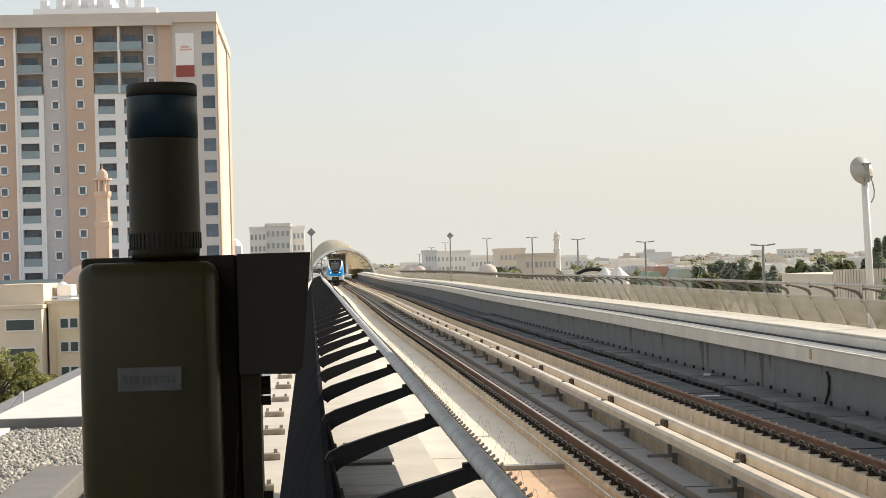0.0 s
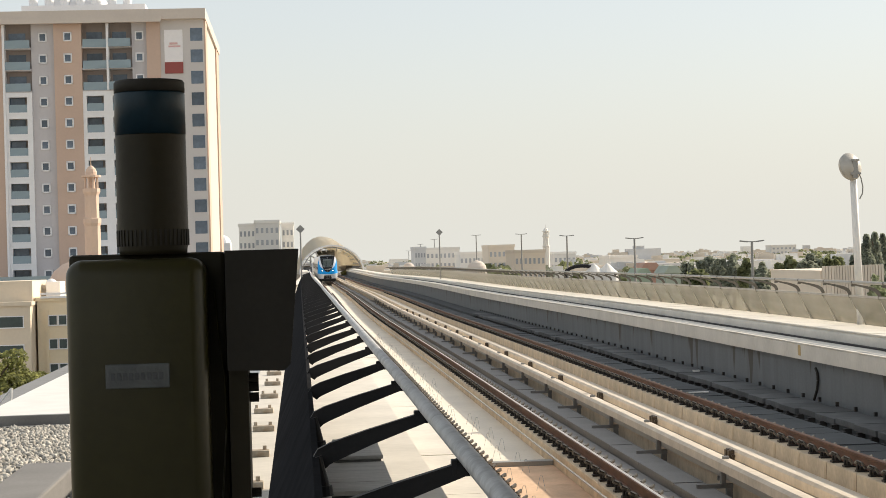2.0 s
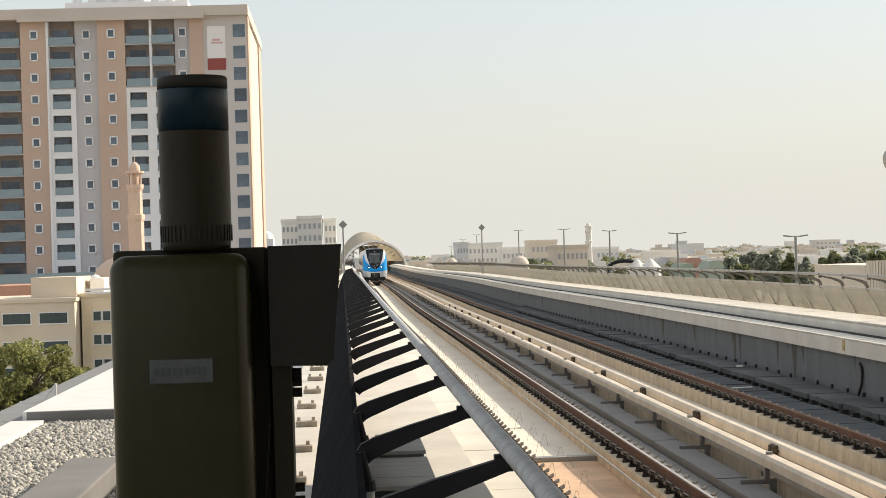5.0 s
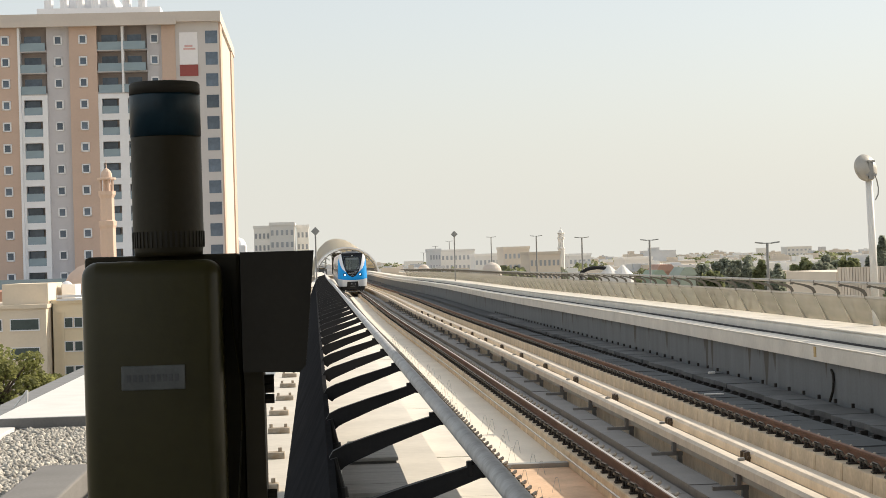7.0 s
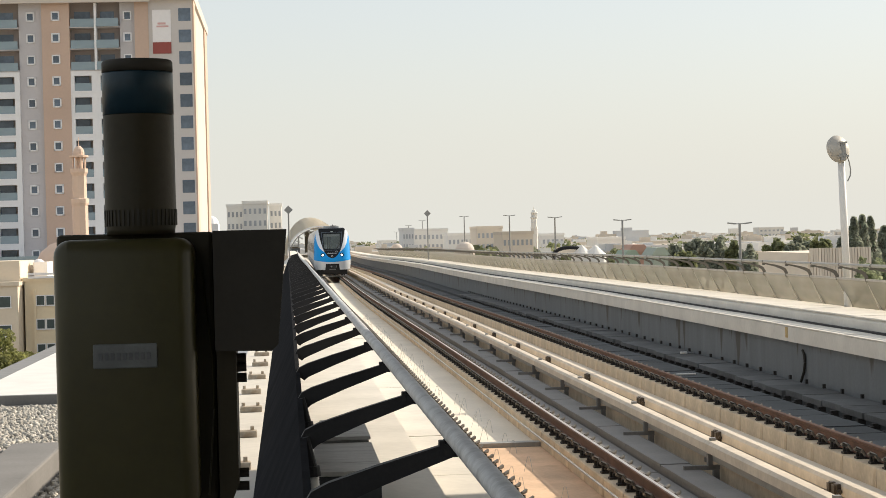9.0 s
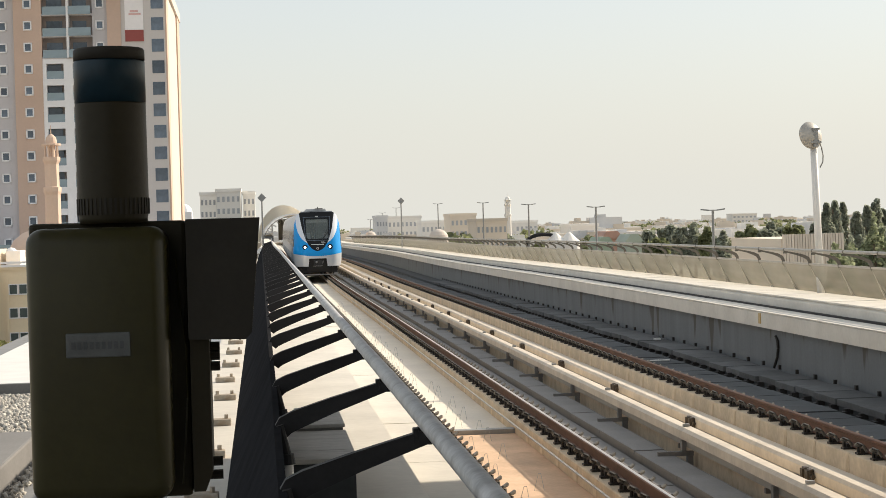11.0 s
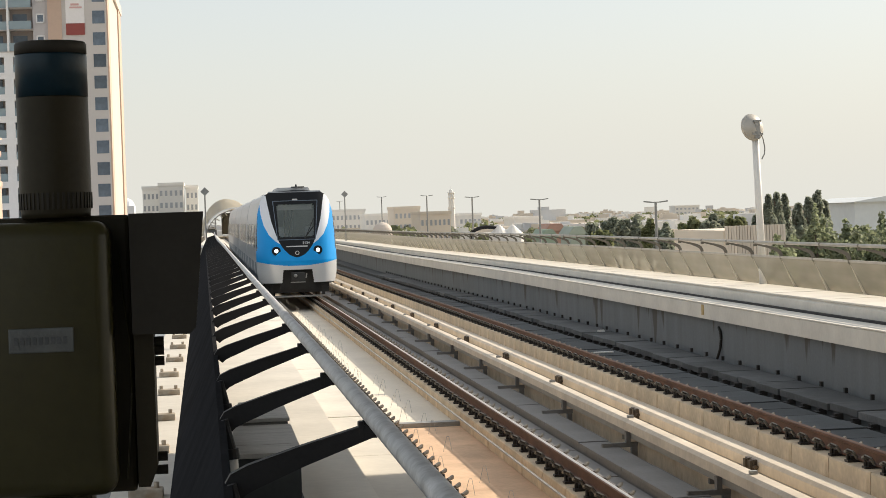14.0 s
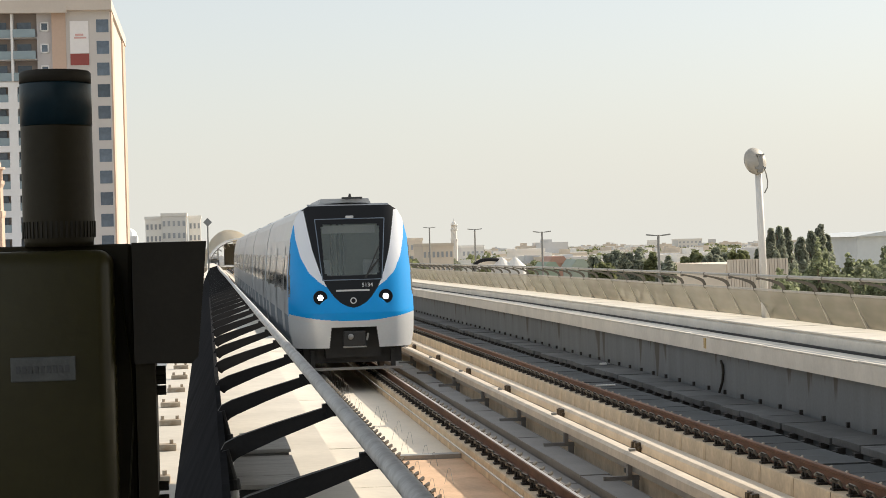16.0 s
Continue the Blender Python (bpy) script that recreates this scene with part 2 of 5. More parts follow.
def sweep(bm, pts, y0, y1):
    """A prism of the (x, z) outline along the viaduct."""
    rows = [[bm.verts.new(on_line(x, y, z)) for x, z in pts] for y in stations(y0, y1)]
    n = len(pts)
    for a, b in zip(rows, rows[1:]):
        for i in range(n):
            bm.faces.new((a[i], a[(i + 1) % n], b[(i + 1) % n], b[i]))
    bm.faces.new(rows[0][::-1])
    bm.faces.new(rows[-1])
    return bm


def rect(x0, x1, z0, z1):
    return [(x0, z0), (x1, z0), (x1, z1), (x0, z1)]


def sweep_solo(name, pts, y0, y1, mat, label, category, kind="structure", smooth=False):
    return solo(name, sweep(bmesh.new(), pts, y0, y1), mat, label, category, kind, smooth=smooth)


LIGHTSTEEL = material("pale_steel", (0.42, 0.40, 0.36), 0.5, 0.2, vary=0.15, scale=4, fine=50)
ARMBROWN = material("arm_brown", (0.14, 0.125, 0.10), 0.6, 0.1, vary=0.2, scale=4, fine=50)


def leafy(name, color):
    """Foliage: a rough leaf surface that lets part of the light through."""
    m = material(name, color, 0.7, vary=0.35, scale=0.8, fine=8, bump=0, isl=0.4)
    nt, L = m.node_tree.nodes, m.node_tree.links
    b = nt["Principled BSDF"]
    tr, mx = nt.new("ShaderNodeBsdfTranslucent"), nt.new("ShaderNodeMixShader")
    L.new(b.inputs["Base Color"].links[0].from_socket, tr.inputs[0])
    mx.inputs[0].default_value = 0.45
    L.new(b.outputs[0], mx.inputs[1])
    L.new(tr.outputs[0], mx.inputs[2])
    L.new(mx.outputs[0], nt["Material Output"].inputs[0])
    return m


# ---------------------------------------------------------------- ground and viaduct
GZ = -8.6
bm = bmesh.new()
bmesh.ops.create_grid(bm, x_segments=40, y_segments=40, size=4000, matrix=Matrix.Translation((0, 1500, GZ)))
solo("ground", bm, SAND, "pale sandy ground with scattered scrub reaching the horizon", "ground", "structure")
bm = bmesh.new()
box(bm, 38, 55, -200, 1400, GZ, GZ + 0.03)
solo("road", bm, ROAD, "dark asphalt street running beside the viaduct", "road", "structure")
bm = bmesh.new()
box(bm, -24, -14, -100, 700, GZ, GZ + 0.03)
solo("road", bm, ROAD, "dark asphalt service road below the viaduct", "road", "structure")

Y0, Y1 = -11.9, 428.0
FZ = -0.43
# deck: a trough with a floor slab and two upstands
sweep_solo("viaduct_deck", rect(1.2, 9.95, FZ - 0.35, FZ), Y0, Y1, DECK, "sandy concrete floor slab of an elevated railway viaduct", "viaduct")
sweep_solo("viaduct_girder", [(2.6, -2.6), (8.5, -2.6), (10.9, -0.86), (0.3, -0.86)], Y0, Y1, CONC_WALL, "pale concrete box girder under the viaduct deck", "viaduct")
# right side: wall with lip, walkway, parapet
sweep_solo("wall_right", rect(9.70, 9.94, FZ, 0.565), Y0, Y1, WALL_DRIP, "concrete trough wall, grey darkened for shade, with dark drip stains", "wall")
sweep_solo("walkway_right", [(9.60, 0.57), (10.18, 0.57), (10.18, 0.87), (9.62, 0.87), (9.60, 0.85)], Y0, Y1, CONC_TOP, "pale concrete evacuation walkway edge beside the far track", "walkway")
sweep_solo("parapet_right", [(10.185, 0.40), (11.45, 0.40), (11.45, 1.11), (10.26, 1.11), (10.20, 1.06)], Y0, Y1, CONC_TOP, "pale concrete parapet with a wide coping", "parapet")
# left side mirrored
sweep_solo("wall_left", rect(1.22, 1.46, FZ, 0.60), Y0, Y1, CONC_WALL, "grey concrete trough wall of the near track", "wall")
sweep_solo("walkway_left", [(0.98, 0.61), (1.56, 0.61), (1.56, 0.85), (1.54, 0.87), (0.98, 0.87)], Y0, Y1, CONC_TOP, "pale concrete evacuation walkway beside the near track", "walkway")
sweep_solo("parapet_left", [(-0.62, 0.40), (0.975, 0.40), (0.965, 1.11), (-0.62, 1.11)], Y0, Y1, CONC_TOP, "pale concrete parapet with a wide coping", "parapet")
# black strip added to draw the dark gap between walkway and parapet
bm = bmesh.new()
sweep(bm, rect(10.10, 10.182, 0.872, 0.915), Y0, 200)
solo("gap_strip", bm, DARKSTEEL, "black strip for the dark gap along the foot of the parapet", "cable", "structure")

# coping slabs on the far parapet and plates on the walkway
bm = bmesh.new()
box(bm, 10.215, 11.30, 0.012, 0.988, 1.108, 1.135)
COPING = finish("coping_slab", bm, CONC_TOP)
par = bpy.data.objects["parapet_right"]
for k in range(110):
    part("coping_slab", None, None, par, data=COPING, at=Matrix.Translation(on_line(0, 18 + k * 1.0, random.uniform(-0.004, 0.004))))
bm = bmesh.new()
box(bm, 9.59, 10.09, 0.02, 4.98, 0.868, 0.885)
WPLATE = finish("walkway_plate", bm, CONC_TOP)
wr = bpy.data.objects["walkway_right"]
for k in range(26):
    part("walkway_plate", None, None, wr, data=WPLATE, at=Matrix.Translation(on_line(0, 17.6 + k * 5.0, random.uniform(-0.005, 0.005))))

bm = bmesh.new()
box(bm, 0.985, 1.55, 0.015, 2.985, 0.868, 0.885)
WPLATE2 = finish("walkway_plate", bm, CONC_TOP)
wl_ = bpy.data.objects["walkway_left"]
for k in range(30):
    part("walkway_plate", None, None, wl_, data=WPLATE2, at=Matrix.Translation(on_line(0, 6 + k * 3.0, random.uniform(-0.005, 0.005))))

# viaduct piers
for k in range(12):
    y = 12 + k * 32
    pier = thing("viaduct_pier", "round pale concrete viaduct pier with a flared head", "pier", "viaduct piers", "structure", at=(5.55, y, GZ))
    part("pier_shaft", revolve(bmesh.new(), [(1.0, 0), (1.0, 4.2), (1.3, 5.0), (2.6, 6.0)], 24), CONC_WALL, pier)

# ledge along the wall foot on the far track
sweep_solo("wall_ledge", [(8.92, FZ), (9.69, FZ), (9.69, -0.22), (8.92, -0.24)], Y0, 330, SLAB, "stepped ledge along the wall foot, grey darkened for shade", "ledge")


# ---------------------------------------------------------------- tracks
def rail_outline(x):
    return [(x - 0.07, -0.165), (x + 0.07, -0.165), (x + 0.07, -0.15), (x + 0.014, -0.12), (x + 0.014, -0.045), (x + 0.036, -0.03),
            (x + 0.036, -0.004), (x + 0.03, 0.0), (x - 0.03, 0.0), (x - 0.036, -0.004), (x - 0.036, -0.03), (x - 0.014, -0.045),
            (x - 0.014, -0.12), (x - 0.07, -0.15)]


def clip_mesh():
    bm = bmesh.new()
    box(bm, -0.17, 0.17, -0.06, 0.06, -0.185, -0.160)
    for s in (-1, 1):
        box(bm, s * 0.105 - 0.022, s * 0.105 + 0.022, -0.035, 0.035, -0.160, -0.115)
        tube(bm, (s * 0.145, 0.02, -0.160), (s * 0.145, 0.02, -0.10), 0.018, 0.015, 6)
    dark = len(bm.faces)
    bm.faces.ensure_lookup_table()
    for s in (-1, 1):
        loop = [(0.075, -0.055, -0.14), (0.115, -0.06, -0.07), (0.16, -0.02, -0.045), (0.165, 0.04, -0.07), (0.10, 0.055, -0.10)]
        for p, q in zip(loop, loop[1:]):
            tube(bm, (s * p[0], p[1], p[2]), (s * q[0], q[1], q[2]), 0.018, 0.018, 6)
    bm.faces.ensure_lookup_table()
    for f in list(bm.faces)[dark:]:
        f.material_index = 1
    return finish("fastener", bm, [CLIP, CLIPGREY])


CLIPGREY = material("clip_grey", (0.20, 0.19, 0.17), 0.5, 0.4, vary=0.3, scale=8, fine=60)
CLIPS = clip_mesh()
for v in CLIPS.vertices:
    v.co.x *= 1.15
    v.co.z = -0.185 + (v.co.z + 0.185) * 1.0
STEP = 0.575


def running_rail(x, label):
    ob = solo("running_rail", sweep(bmesh.new(), rail_outline(x), Y0, Y1), RAIL, label, "rail", group="running rails")
    if x < 5:
        part("rail_head", sweep(bmesh.new(), rect(x - 0.016, x + 0.022, -0.002, 0.003), Y0, Y1), RAIL_TOP, ob, "polished steel running surface")
    n = 0
    y = 14.0
    while y < 78:
        p = on_line(x, y, 0)
        part("fastener", None, None, ob, at=Matrix.Translation(p), data=CLIPS)
        y += STEP
    rest, rv, rf = bmesh.new(), [], []
    src = [v.co.copy() for v in CLIPS.vertices]
    faces = [tuple(p.vertices) for p in CLIPS.polygons]
    while y < 170:
        p, k = on_line(x, y, 0), len(rv)
        rv += [c + p for c in src]
        rf += [tuple(i + k for i in f) for f in faces]
        y += STEP
    me = bpy.data.meshes.new("fastener_rest")
    me.from_pydata(rv, [], rf)
    me.materials.append(CLIP)
    me.materials.append(CLIPGREY)
    me.polygons.foreach_set("material_index", [p.material_index for p in CLIPS.polygons] * (len(rf) // len(faces)))
    tagged(part("fastener_rest", None, None, ob, data=me), kind="stuff")
    return ob


RAILS = (2.36, 3.95, 7.30)
for x in RAILS:
    running_rail(x, "rusty brown steel rail with a polished top on black clips")




def plinth_block(length):
    bm = bmesh.new()
    extrude_poly(bm, [(-0.235, FZ), (0.235, FZ), (0.235, -0.20), (0.22, -0.185), (-0.22, -0.185), (-0.235, -0.20)], 0.02, length - 0.006)
    return finish("plinth_block", bm, PLINTH)


BLOCK = plinth_block(1.40)
for x, mat in zip(RAILS, (PLINTH,) * 3):
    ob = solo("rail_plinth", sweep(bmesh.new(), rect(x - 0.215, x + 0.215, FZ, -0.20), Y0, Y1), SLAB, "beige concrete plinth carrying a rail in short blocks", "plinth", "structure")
    for k in range(48):
        y = 11.6 + k * 1.40
        part("plinth_block", None, None, ob, data=BLOCK, at=Matrix.Translation(on_line(x, y, 0)))
    bm = bmesh.new()
    y = 11.6 + 48 * 1.40
    while y < 330:
        p = on_line(x, y, 0)
        box(bm, p.x - 0.235, p.x + 0.235, y + 0.012, y + 1.388, FZ + p.z, -0.187 + p.z)
        y += 1.40
    tagged(part("far_blocks", bm, PLINTH, ob), kind="stuff")

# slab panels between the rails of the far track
ob = solo("track_bed", sweep(bmesh.new(), rect(7.53, 8.70, FZ, FZ + 0.10), Y0, Y1), SLAB, "slabs between the rails of the far track, grey darkened for shade", "track bed", "structure")
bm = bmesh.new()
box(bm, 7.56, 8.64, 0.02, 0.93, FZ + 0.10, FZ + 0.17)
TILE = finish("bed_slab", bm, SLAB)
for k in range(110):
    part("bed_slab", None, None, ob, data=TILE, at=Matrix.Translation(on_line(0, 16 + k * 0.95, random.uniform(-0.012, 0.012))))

# ledge stones and bolts at the wall foot
bm = bmesh.new()
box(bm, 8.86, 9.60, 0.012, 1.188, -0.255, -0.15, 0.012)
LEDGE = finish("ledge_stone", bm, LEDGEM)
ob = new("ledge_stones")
tagged(ob, "ledge stones with black bolts along the wall foot, grey darkened for shade", "ledge", kind="structure")
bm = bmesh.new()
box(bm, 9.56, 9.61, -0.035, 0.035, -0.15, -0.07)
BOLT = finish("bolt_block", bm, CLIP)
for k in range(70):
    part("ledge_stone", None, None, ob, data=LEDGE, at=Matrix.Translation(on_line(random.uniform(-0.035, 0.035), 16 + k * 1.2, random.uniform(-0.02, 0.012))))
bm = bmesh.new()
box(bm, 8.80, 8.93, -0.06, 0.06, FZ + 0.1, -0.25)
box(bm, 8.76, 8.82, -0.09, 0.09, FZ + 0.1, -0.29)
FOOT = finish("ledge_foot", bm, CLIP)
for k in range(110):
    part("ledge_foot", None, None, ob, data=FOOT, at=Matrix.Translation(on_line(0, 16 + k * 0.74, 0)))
ob = solo("ledge_beam", sweep(bmesh.new(), rect(8.95, 9.58, FZ, -0.262), Y0, Y1), SLAB, "concrete beam under the ledge stones, darkened as the shaded gap", "beam", "structure")
for k in range(72):
    part("bolt_block", None, None, ob, data=BOLT, at=Matrix.Translation(on_line(0, 20 + k * 1.16, 0)))

CLAMPBROWN = material("clamp_brown", (0.075, 0.058, 0.042), 0.55, 0.2, vary=0.25, scale=8, fine=60)
# cable ducts and the two covered conductor rails between the tracks
for x0, x1, z1 in ((4.28, 4.60, -0.32), (4.66, 5.02, -0.22)):
    ob = solo("cable_duct", sweep(bmesh.new(), rect(x0, x1, FZ, z1 - 0.02), Y0, Y1), DUCT, "grey concrete cable duct with lid slabs", "cable duct", "structure")
    bm = bmesh.new()
    box(bm, x0 - 0.015, x1 + 0.015, 0.02, 2.48, z1 - 0.02, z1 + 0.02)
    LID = finish("duct_lid", bm, DUCT)
    for k in range(40):
        part("duct_lid", None, None, ob, data=LID, at=Matrix.Translation(on_line(0, 14 + k * 2.5, random.uniform(-0.006, 0.006))) )

for x, w, clips in ((5.22, 0.10, 0), (5.66, 0.075, 1)):
    ob = solo("conductor_rail", sweep(bmesh.new(), [(x - w, 0.0), (x + w, 0.0), (x + w, 0.10), (x + w * 0.6, 0.135), (x - w * 0.6, 0.135), (x - w, 0.10)], Y0, Y1),
              COVER, "cream cover board over a conductor rail on brackets", "conductor rail", group="conductor rails")
    part("steel_rail", sweep(bmesh.new(), rect(x - 0.04, x + 0.04, -0.10, -0.005), Y0, Y1), STEEL, ob, "grey conductor bar under its cover")
    bm = bmesh.new()
    box(bm, -0.40, 0.05, -0.035, 0.035, -0.21, -0.155)
    box(bm, -0.10, -0.045, -0.05, 0.05, -0.155, -0.02)
    box(bm, -0.03, 0.04, -0.05, 0.05, FZ, -0.21)
    BR = finish("bracket", bm, DUCT)
    for k in range(30):
        part("bracket", None, None, ob, data=BR, at=Matrix.Translation(on_line(x, 14.9 + k * 4.25 + clips * 0.8, 0)))
    bm = bmesh.new()
    if clips:
        for s in (-0.09, 0.09):
            box(bm, -0.125, -0.075, s - 0.06, s + 0.06, -0.03, 0.125, 0.012)
            for q in (-0.03, 0.0, 0.03):
                box(bm, -0.15, -0.12, s + q - 0.009, s + q + 0.009, -0.02, 0.11)
        tube(bm, (-0.10, -0.2, 0.05), (-0.10, 0.2, 0.05), 0.022)
    else:
        box(bm, -0.04, 0.04, -0.035, 0.035, 0.135, 0.17, 0.008)
    HW = finish("joint_clamp", bm, CLAMPBROWN if clips else STEEL)
    for k in range(16):
        part("joint_clamp", None, None, ob, data=HW, at=Matrix.Translation(on_line(x, 19.36 + k * 5.42 - (0 if clips else 1.25), 0)))

sweep_solo("cable_board", rect(5.31, 5.35, FZ, -0.03), Y0, Y1, PLINTH, "upright tan board below the conductor rail", "board")
# thin drain cable with wire hooks along the near plinth
wires = solo("hook_wire", sweep(bmesh.new(), rect(3.56, 3.585, -0.20, -0.18), 12, 140), STEEL, "thin grey cable on wire hooks along the rail plinth", "cable")
bm = bmesh.new()
tube(bm, (2.96, 0, FZ), (2.925, 0, FZ + 0.21), 0.0028, seg=5)
tube(bm, (2.84, 0.02, FZ), (2.895, 0, FZ + 0.21), 0.0028, seg=5)
tube(bm, (2.925, 0, FZ + 0.21), (2.895, 0, FZ + 0.21), 0.0028, seg=5)
HOOK = finish("hook", bm, STEEL)
for k in range(60):
    part("hook", None, None, wires, data=HOOK, at=Matrix.Translation(on_line(random.uniform(-0.12, 0.3), 15 + k * 1.05, 0)) @ pose(0, 0, 0, random.uniform(-9, 9), 0, 0))
bm = bmesh.new()
box(bm, 2.60, 3.71, 8.0, 28.49, FZ, FZ + 0.012)
solo("sand_fill", bm, material("orange_sand", (0.62, 0.43, 0.29), 0.95, vary=0.2, scale=1.5, fine=20, stain=(0.45, 0.29, 0.19)), "orange sandy fill between the near rails", "sand", "structure")
# cross channel between the near rails
bm = bmesh.new()
box(bm, 2.60, 3.71, 28.5, 28.72, FZ, FZ + 0.08)
solo("cross_drain", bm, STEEL, "grey steel drain channel across the near track", "drain")


# ---------------------------------------------------------------- side screens
def arm_mesh(sign, reach, thick=1.0, straight=False):
    """A tapered elbow from the screen top to the hand rail: sign is the way it leans in x."""
    bm = bmesh.new()
    if straight:
        path = [(0.016, -0.228, 0.085), (0.04, -0.196, 0.100), (0.09, -0.172, 0.098), (0.5, -0.108, 0.080), (1.0, -0.022, 0.056)]
    else:
        path = [(-0.005, -0.31, 0.10), (0.0, -0.22, 0.13), (0.04, -0.15, 0.14), (0.12, -0.105, 0.125), (0.5, -0.06, 0.09), (1.0, 0.0, 0.055)]
    path = [(x * reach if x > 0.13 else x, z, h * thick) for x, z, h in path]
    prev = None
    for i, (x, z, h) in enumerate(path):
        a, b = path[max(0, i - 1)], path[min(len(path) - 1, i + 1)]
        d = Vector((b[0] - a[0], b[1] - a[1])).normalized()
        nx, nz = -d.y * sign, d.x
        w = (0.034 - 0.008 * i / 5) * thick
        ring = [bm.verts.new((sign * x + nx * h * q, p * w, z + nz * h * q)) for p, q in ((-1, -0.5), (1, -0.5), (1, 0.5), (-1, 0.5))]
        if prev:
            for k in range(4):
                bm.faces.new((prev[k], prev[(k + 1) % 4], ring[(k + 1) % 4], ring[k]))
        else:
            bm.faces.new(ring[::-1])
        prev = ring
    bm.faces.new(prev)
    return bm


DUSTY = material("dusty_plate", (0.50, 0.44, 0.36), 0.9, vary=0.3, scale=5, fine=30, stain=(0.34, 0.25, 0.16), spread=0.06, rnd=0.15)
POSTSTEEL = material("post_steel", (0.60, 0.56, 0.47), 0.5, 0.1, vary=0.15, scale=4, fine=50)


def screen(side):
    left = side == "left"
    sx = 1 if left else -1
    base_x, top_x, rail_x = (-0.24, 0.055, 0.588) if left else (11.38, 11.08, 10.57)
    label = "wind screen, glass coloured near-black as in shade, curved steel arms, grey tube" if left else "dusty glass wind screen with curved steel arms and a top tube"
    ob = thing("wind_screen", label, "wind screen", "viaduct wind screens")
    tube_r = 0.036 if left else 0.030
    pitch = 2.30 if left else 1.98
    y0 = 2.45 if left else 14.3
    count = 57 if left else 120
    bm = bmesh.new()
    rows = []
    for y in stations(1.2 if left else y0, 200 if left else 252):
        c = on_line(rail_x, y, 2.03)
        rows.append([bm.verts.new(c + Vector((tube_r * math.cos(a), 0, tube_r * math.sin(a)))) for a in [k * math.pi / 6 for k in range(12)]])
    for a, b in zip(rows, rows[1:]):
        for k in range(12):
            bm.faces.new((a[k], a[(k + 1) % 12], b[(k + 1) % 12], b[k]))
    part("top_tube", bm, PIPE if left else LIGHTSTEEL, ob, "grey galvanised tube", smooth=True)
    bm = bmesh.new()
    sweep(bm, rect(top_x - 0.016, top_x + 0.016, 1.755, 1.797) if left else rect(top_x - 0.02, top_x + 0.02, 1.70, 1.74), y0, 132 if left else 252)
    part("top_channel", bm, SCREEN_DARK if left else LIGHTSTEEL, ob)
    arm = finish("arm", arm_mesh(sx, abs(rail_x - top_x), 0.94 if left else 0.5, left), DARKSTEEL if left else ARMBROWN, False)
    bm = bmesh.new()
    extrude_poly(bm, [(base_x - 0.045, 1.11), (base_x + 0.045, 1.11), (top_x + 0.02, 1.74), (top_x - 0.02, 1.74)], -0.014, 0.014)
    post = finish("post", bm, DARKSTEEL if left else POSTSTEEL)
    bm = bmesh.new()
    pts = [(base_x - 0.012, 1.13), (base_x + 0.012, 1.13), (top_x + 0.012, 1.79 if left else 1.70), (top_x - 0.012, 1.79 if left else 1.70)]
    extrude_poly(bm, pts, 0.003 if left else 0.018, pitch - (0.003 if left else 0.018))
    pane = finish("panel" if left else "pane", bm, SCREEN_DARK if left else SCREEN)
    bm = bmesh.new()
    if left:
        box(bm, rail_x - 0.048, rail_x - 0.028, -0.028, 0.028, 1.945, 2.002, 0.005)
        box(bm, rail_x - 0.03, rail_x + 0.02, -0.02, 0.02, 1.94, 2.004)
    else:
        tube(bm, (rail_x, -0.04, 2.03), (rail_x, 0.04, 2.03), 0.031, seg=12)
        box(bm, rail_x - 0.03, rail_x + 0.03, -0.03, 0.03, 1.95, 1.995)
    clamp = finish("clamp", bm, DARKSTEEL if left else ARMBROWN)
    bm = bmesh.new()
    if left:
        box(bm, -0.50, -0.29, -0.07, 0.07, 1.105, 1.165, 0.012)
        for q in (-0.47, -0.33):
            tube(bm, (q, 0, 1.16), (q, 0, 1.20), 0.018, seg=6)
    else:
        box(bm, base_x - 0.05, base_x + 0.05, -0.05, 0.05, 1.10, 1.15)
    foot = finish("base_plate", bm, DUSTY if left else LIGHTSTEEL)
    tubem = None
    if left:
        bm = bmesh.new()
        tube(bm, (0.115, -0.06, 1.25), (0.103, -0.06, 1.63), 0.024, seg=12)
        tubem = finish("cable_pipe", bm, WHITEPAINT, True)
        bm = bmesh.new()
        tube(bm, (0.103, -0.06, 1.61), (0.100, -0.06, 1.66), 0.036, 0.031, seg=12)
        tube(bm, (0.100, -0.06, 1.65), (0.065, -0.06, 1.80), 0.022, seg=10)
        collar = finish("pipe_collar", bm, DARKSTEEL, False)
    for k in range(count):
        y = y0 + k * pitch
        T = Matrix.Translation(on_line(0, y, 0))
        if not left:
            part("post", None, None, ob, data=post, at=T)
        part("arm", None, None, ob, data=arm, at=T @ Matrix.Translation((top_x, 0, 1.99)))
        part("clamp", None, None, ob, data=clamp, at=T)
        part("base_plate", None, None, ob, data=foot, at=T @ pose(random.uniform(-0.05, 0.03) if left else 0, random.uniform(-0.12, 0.12) if left else 0, 0))
        if k < count - 1:
            p = part("panel" if left else "pane", None, None, ob, data=pane, at=T)
            p.visible_shadow = False
        if tubem and k < 5:
            pp = part("cable_pipe", None, None, ob, "short white cable pipe", data=tubem, at=T)
            part("pipe_collar", None, None, pp, "black pipe collar", data=collar)
    return ob


screen("left")
screen("right")


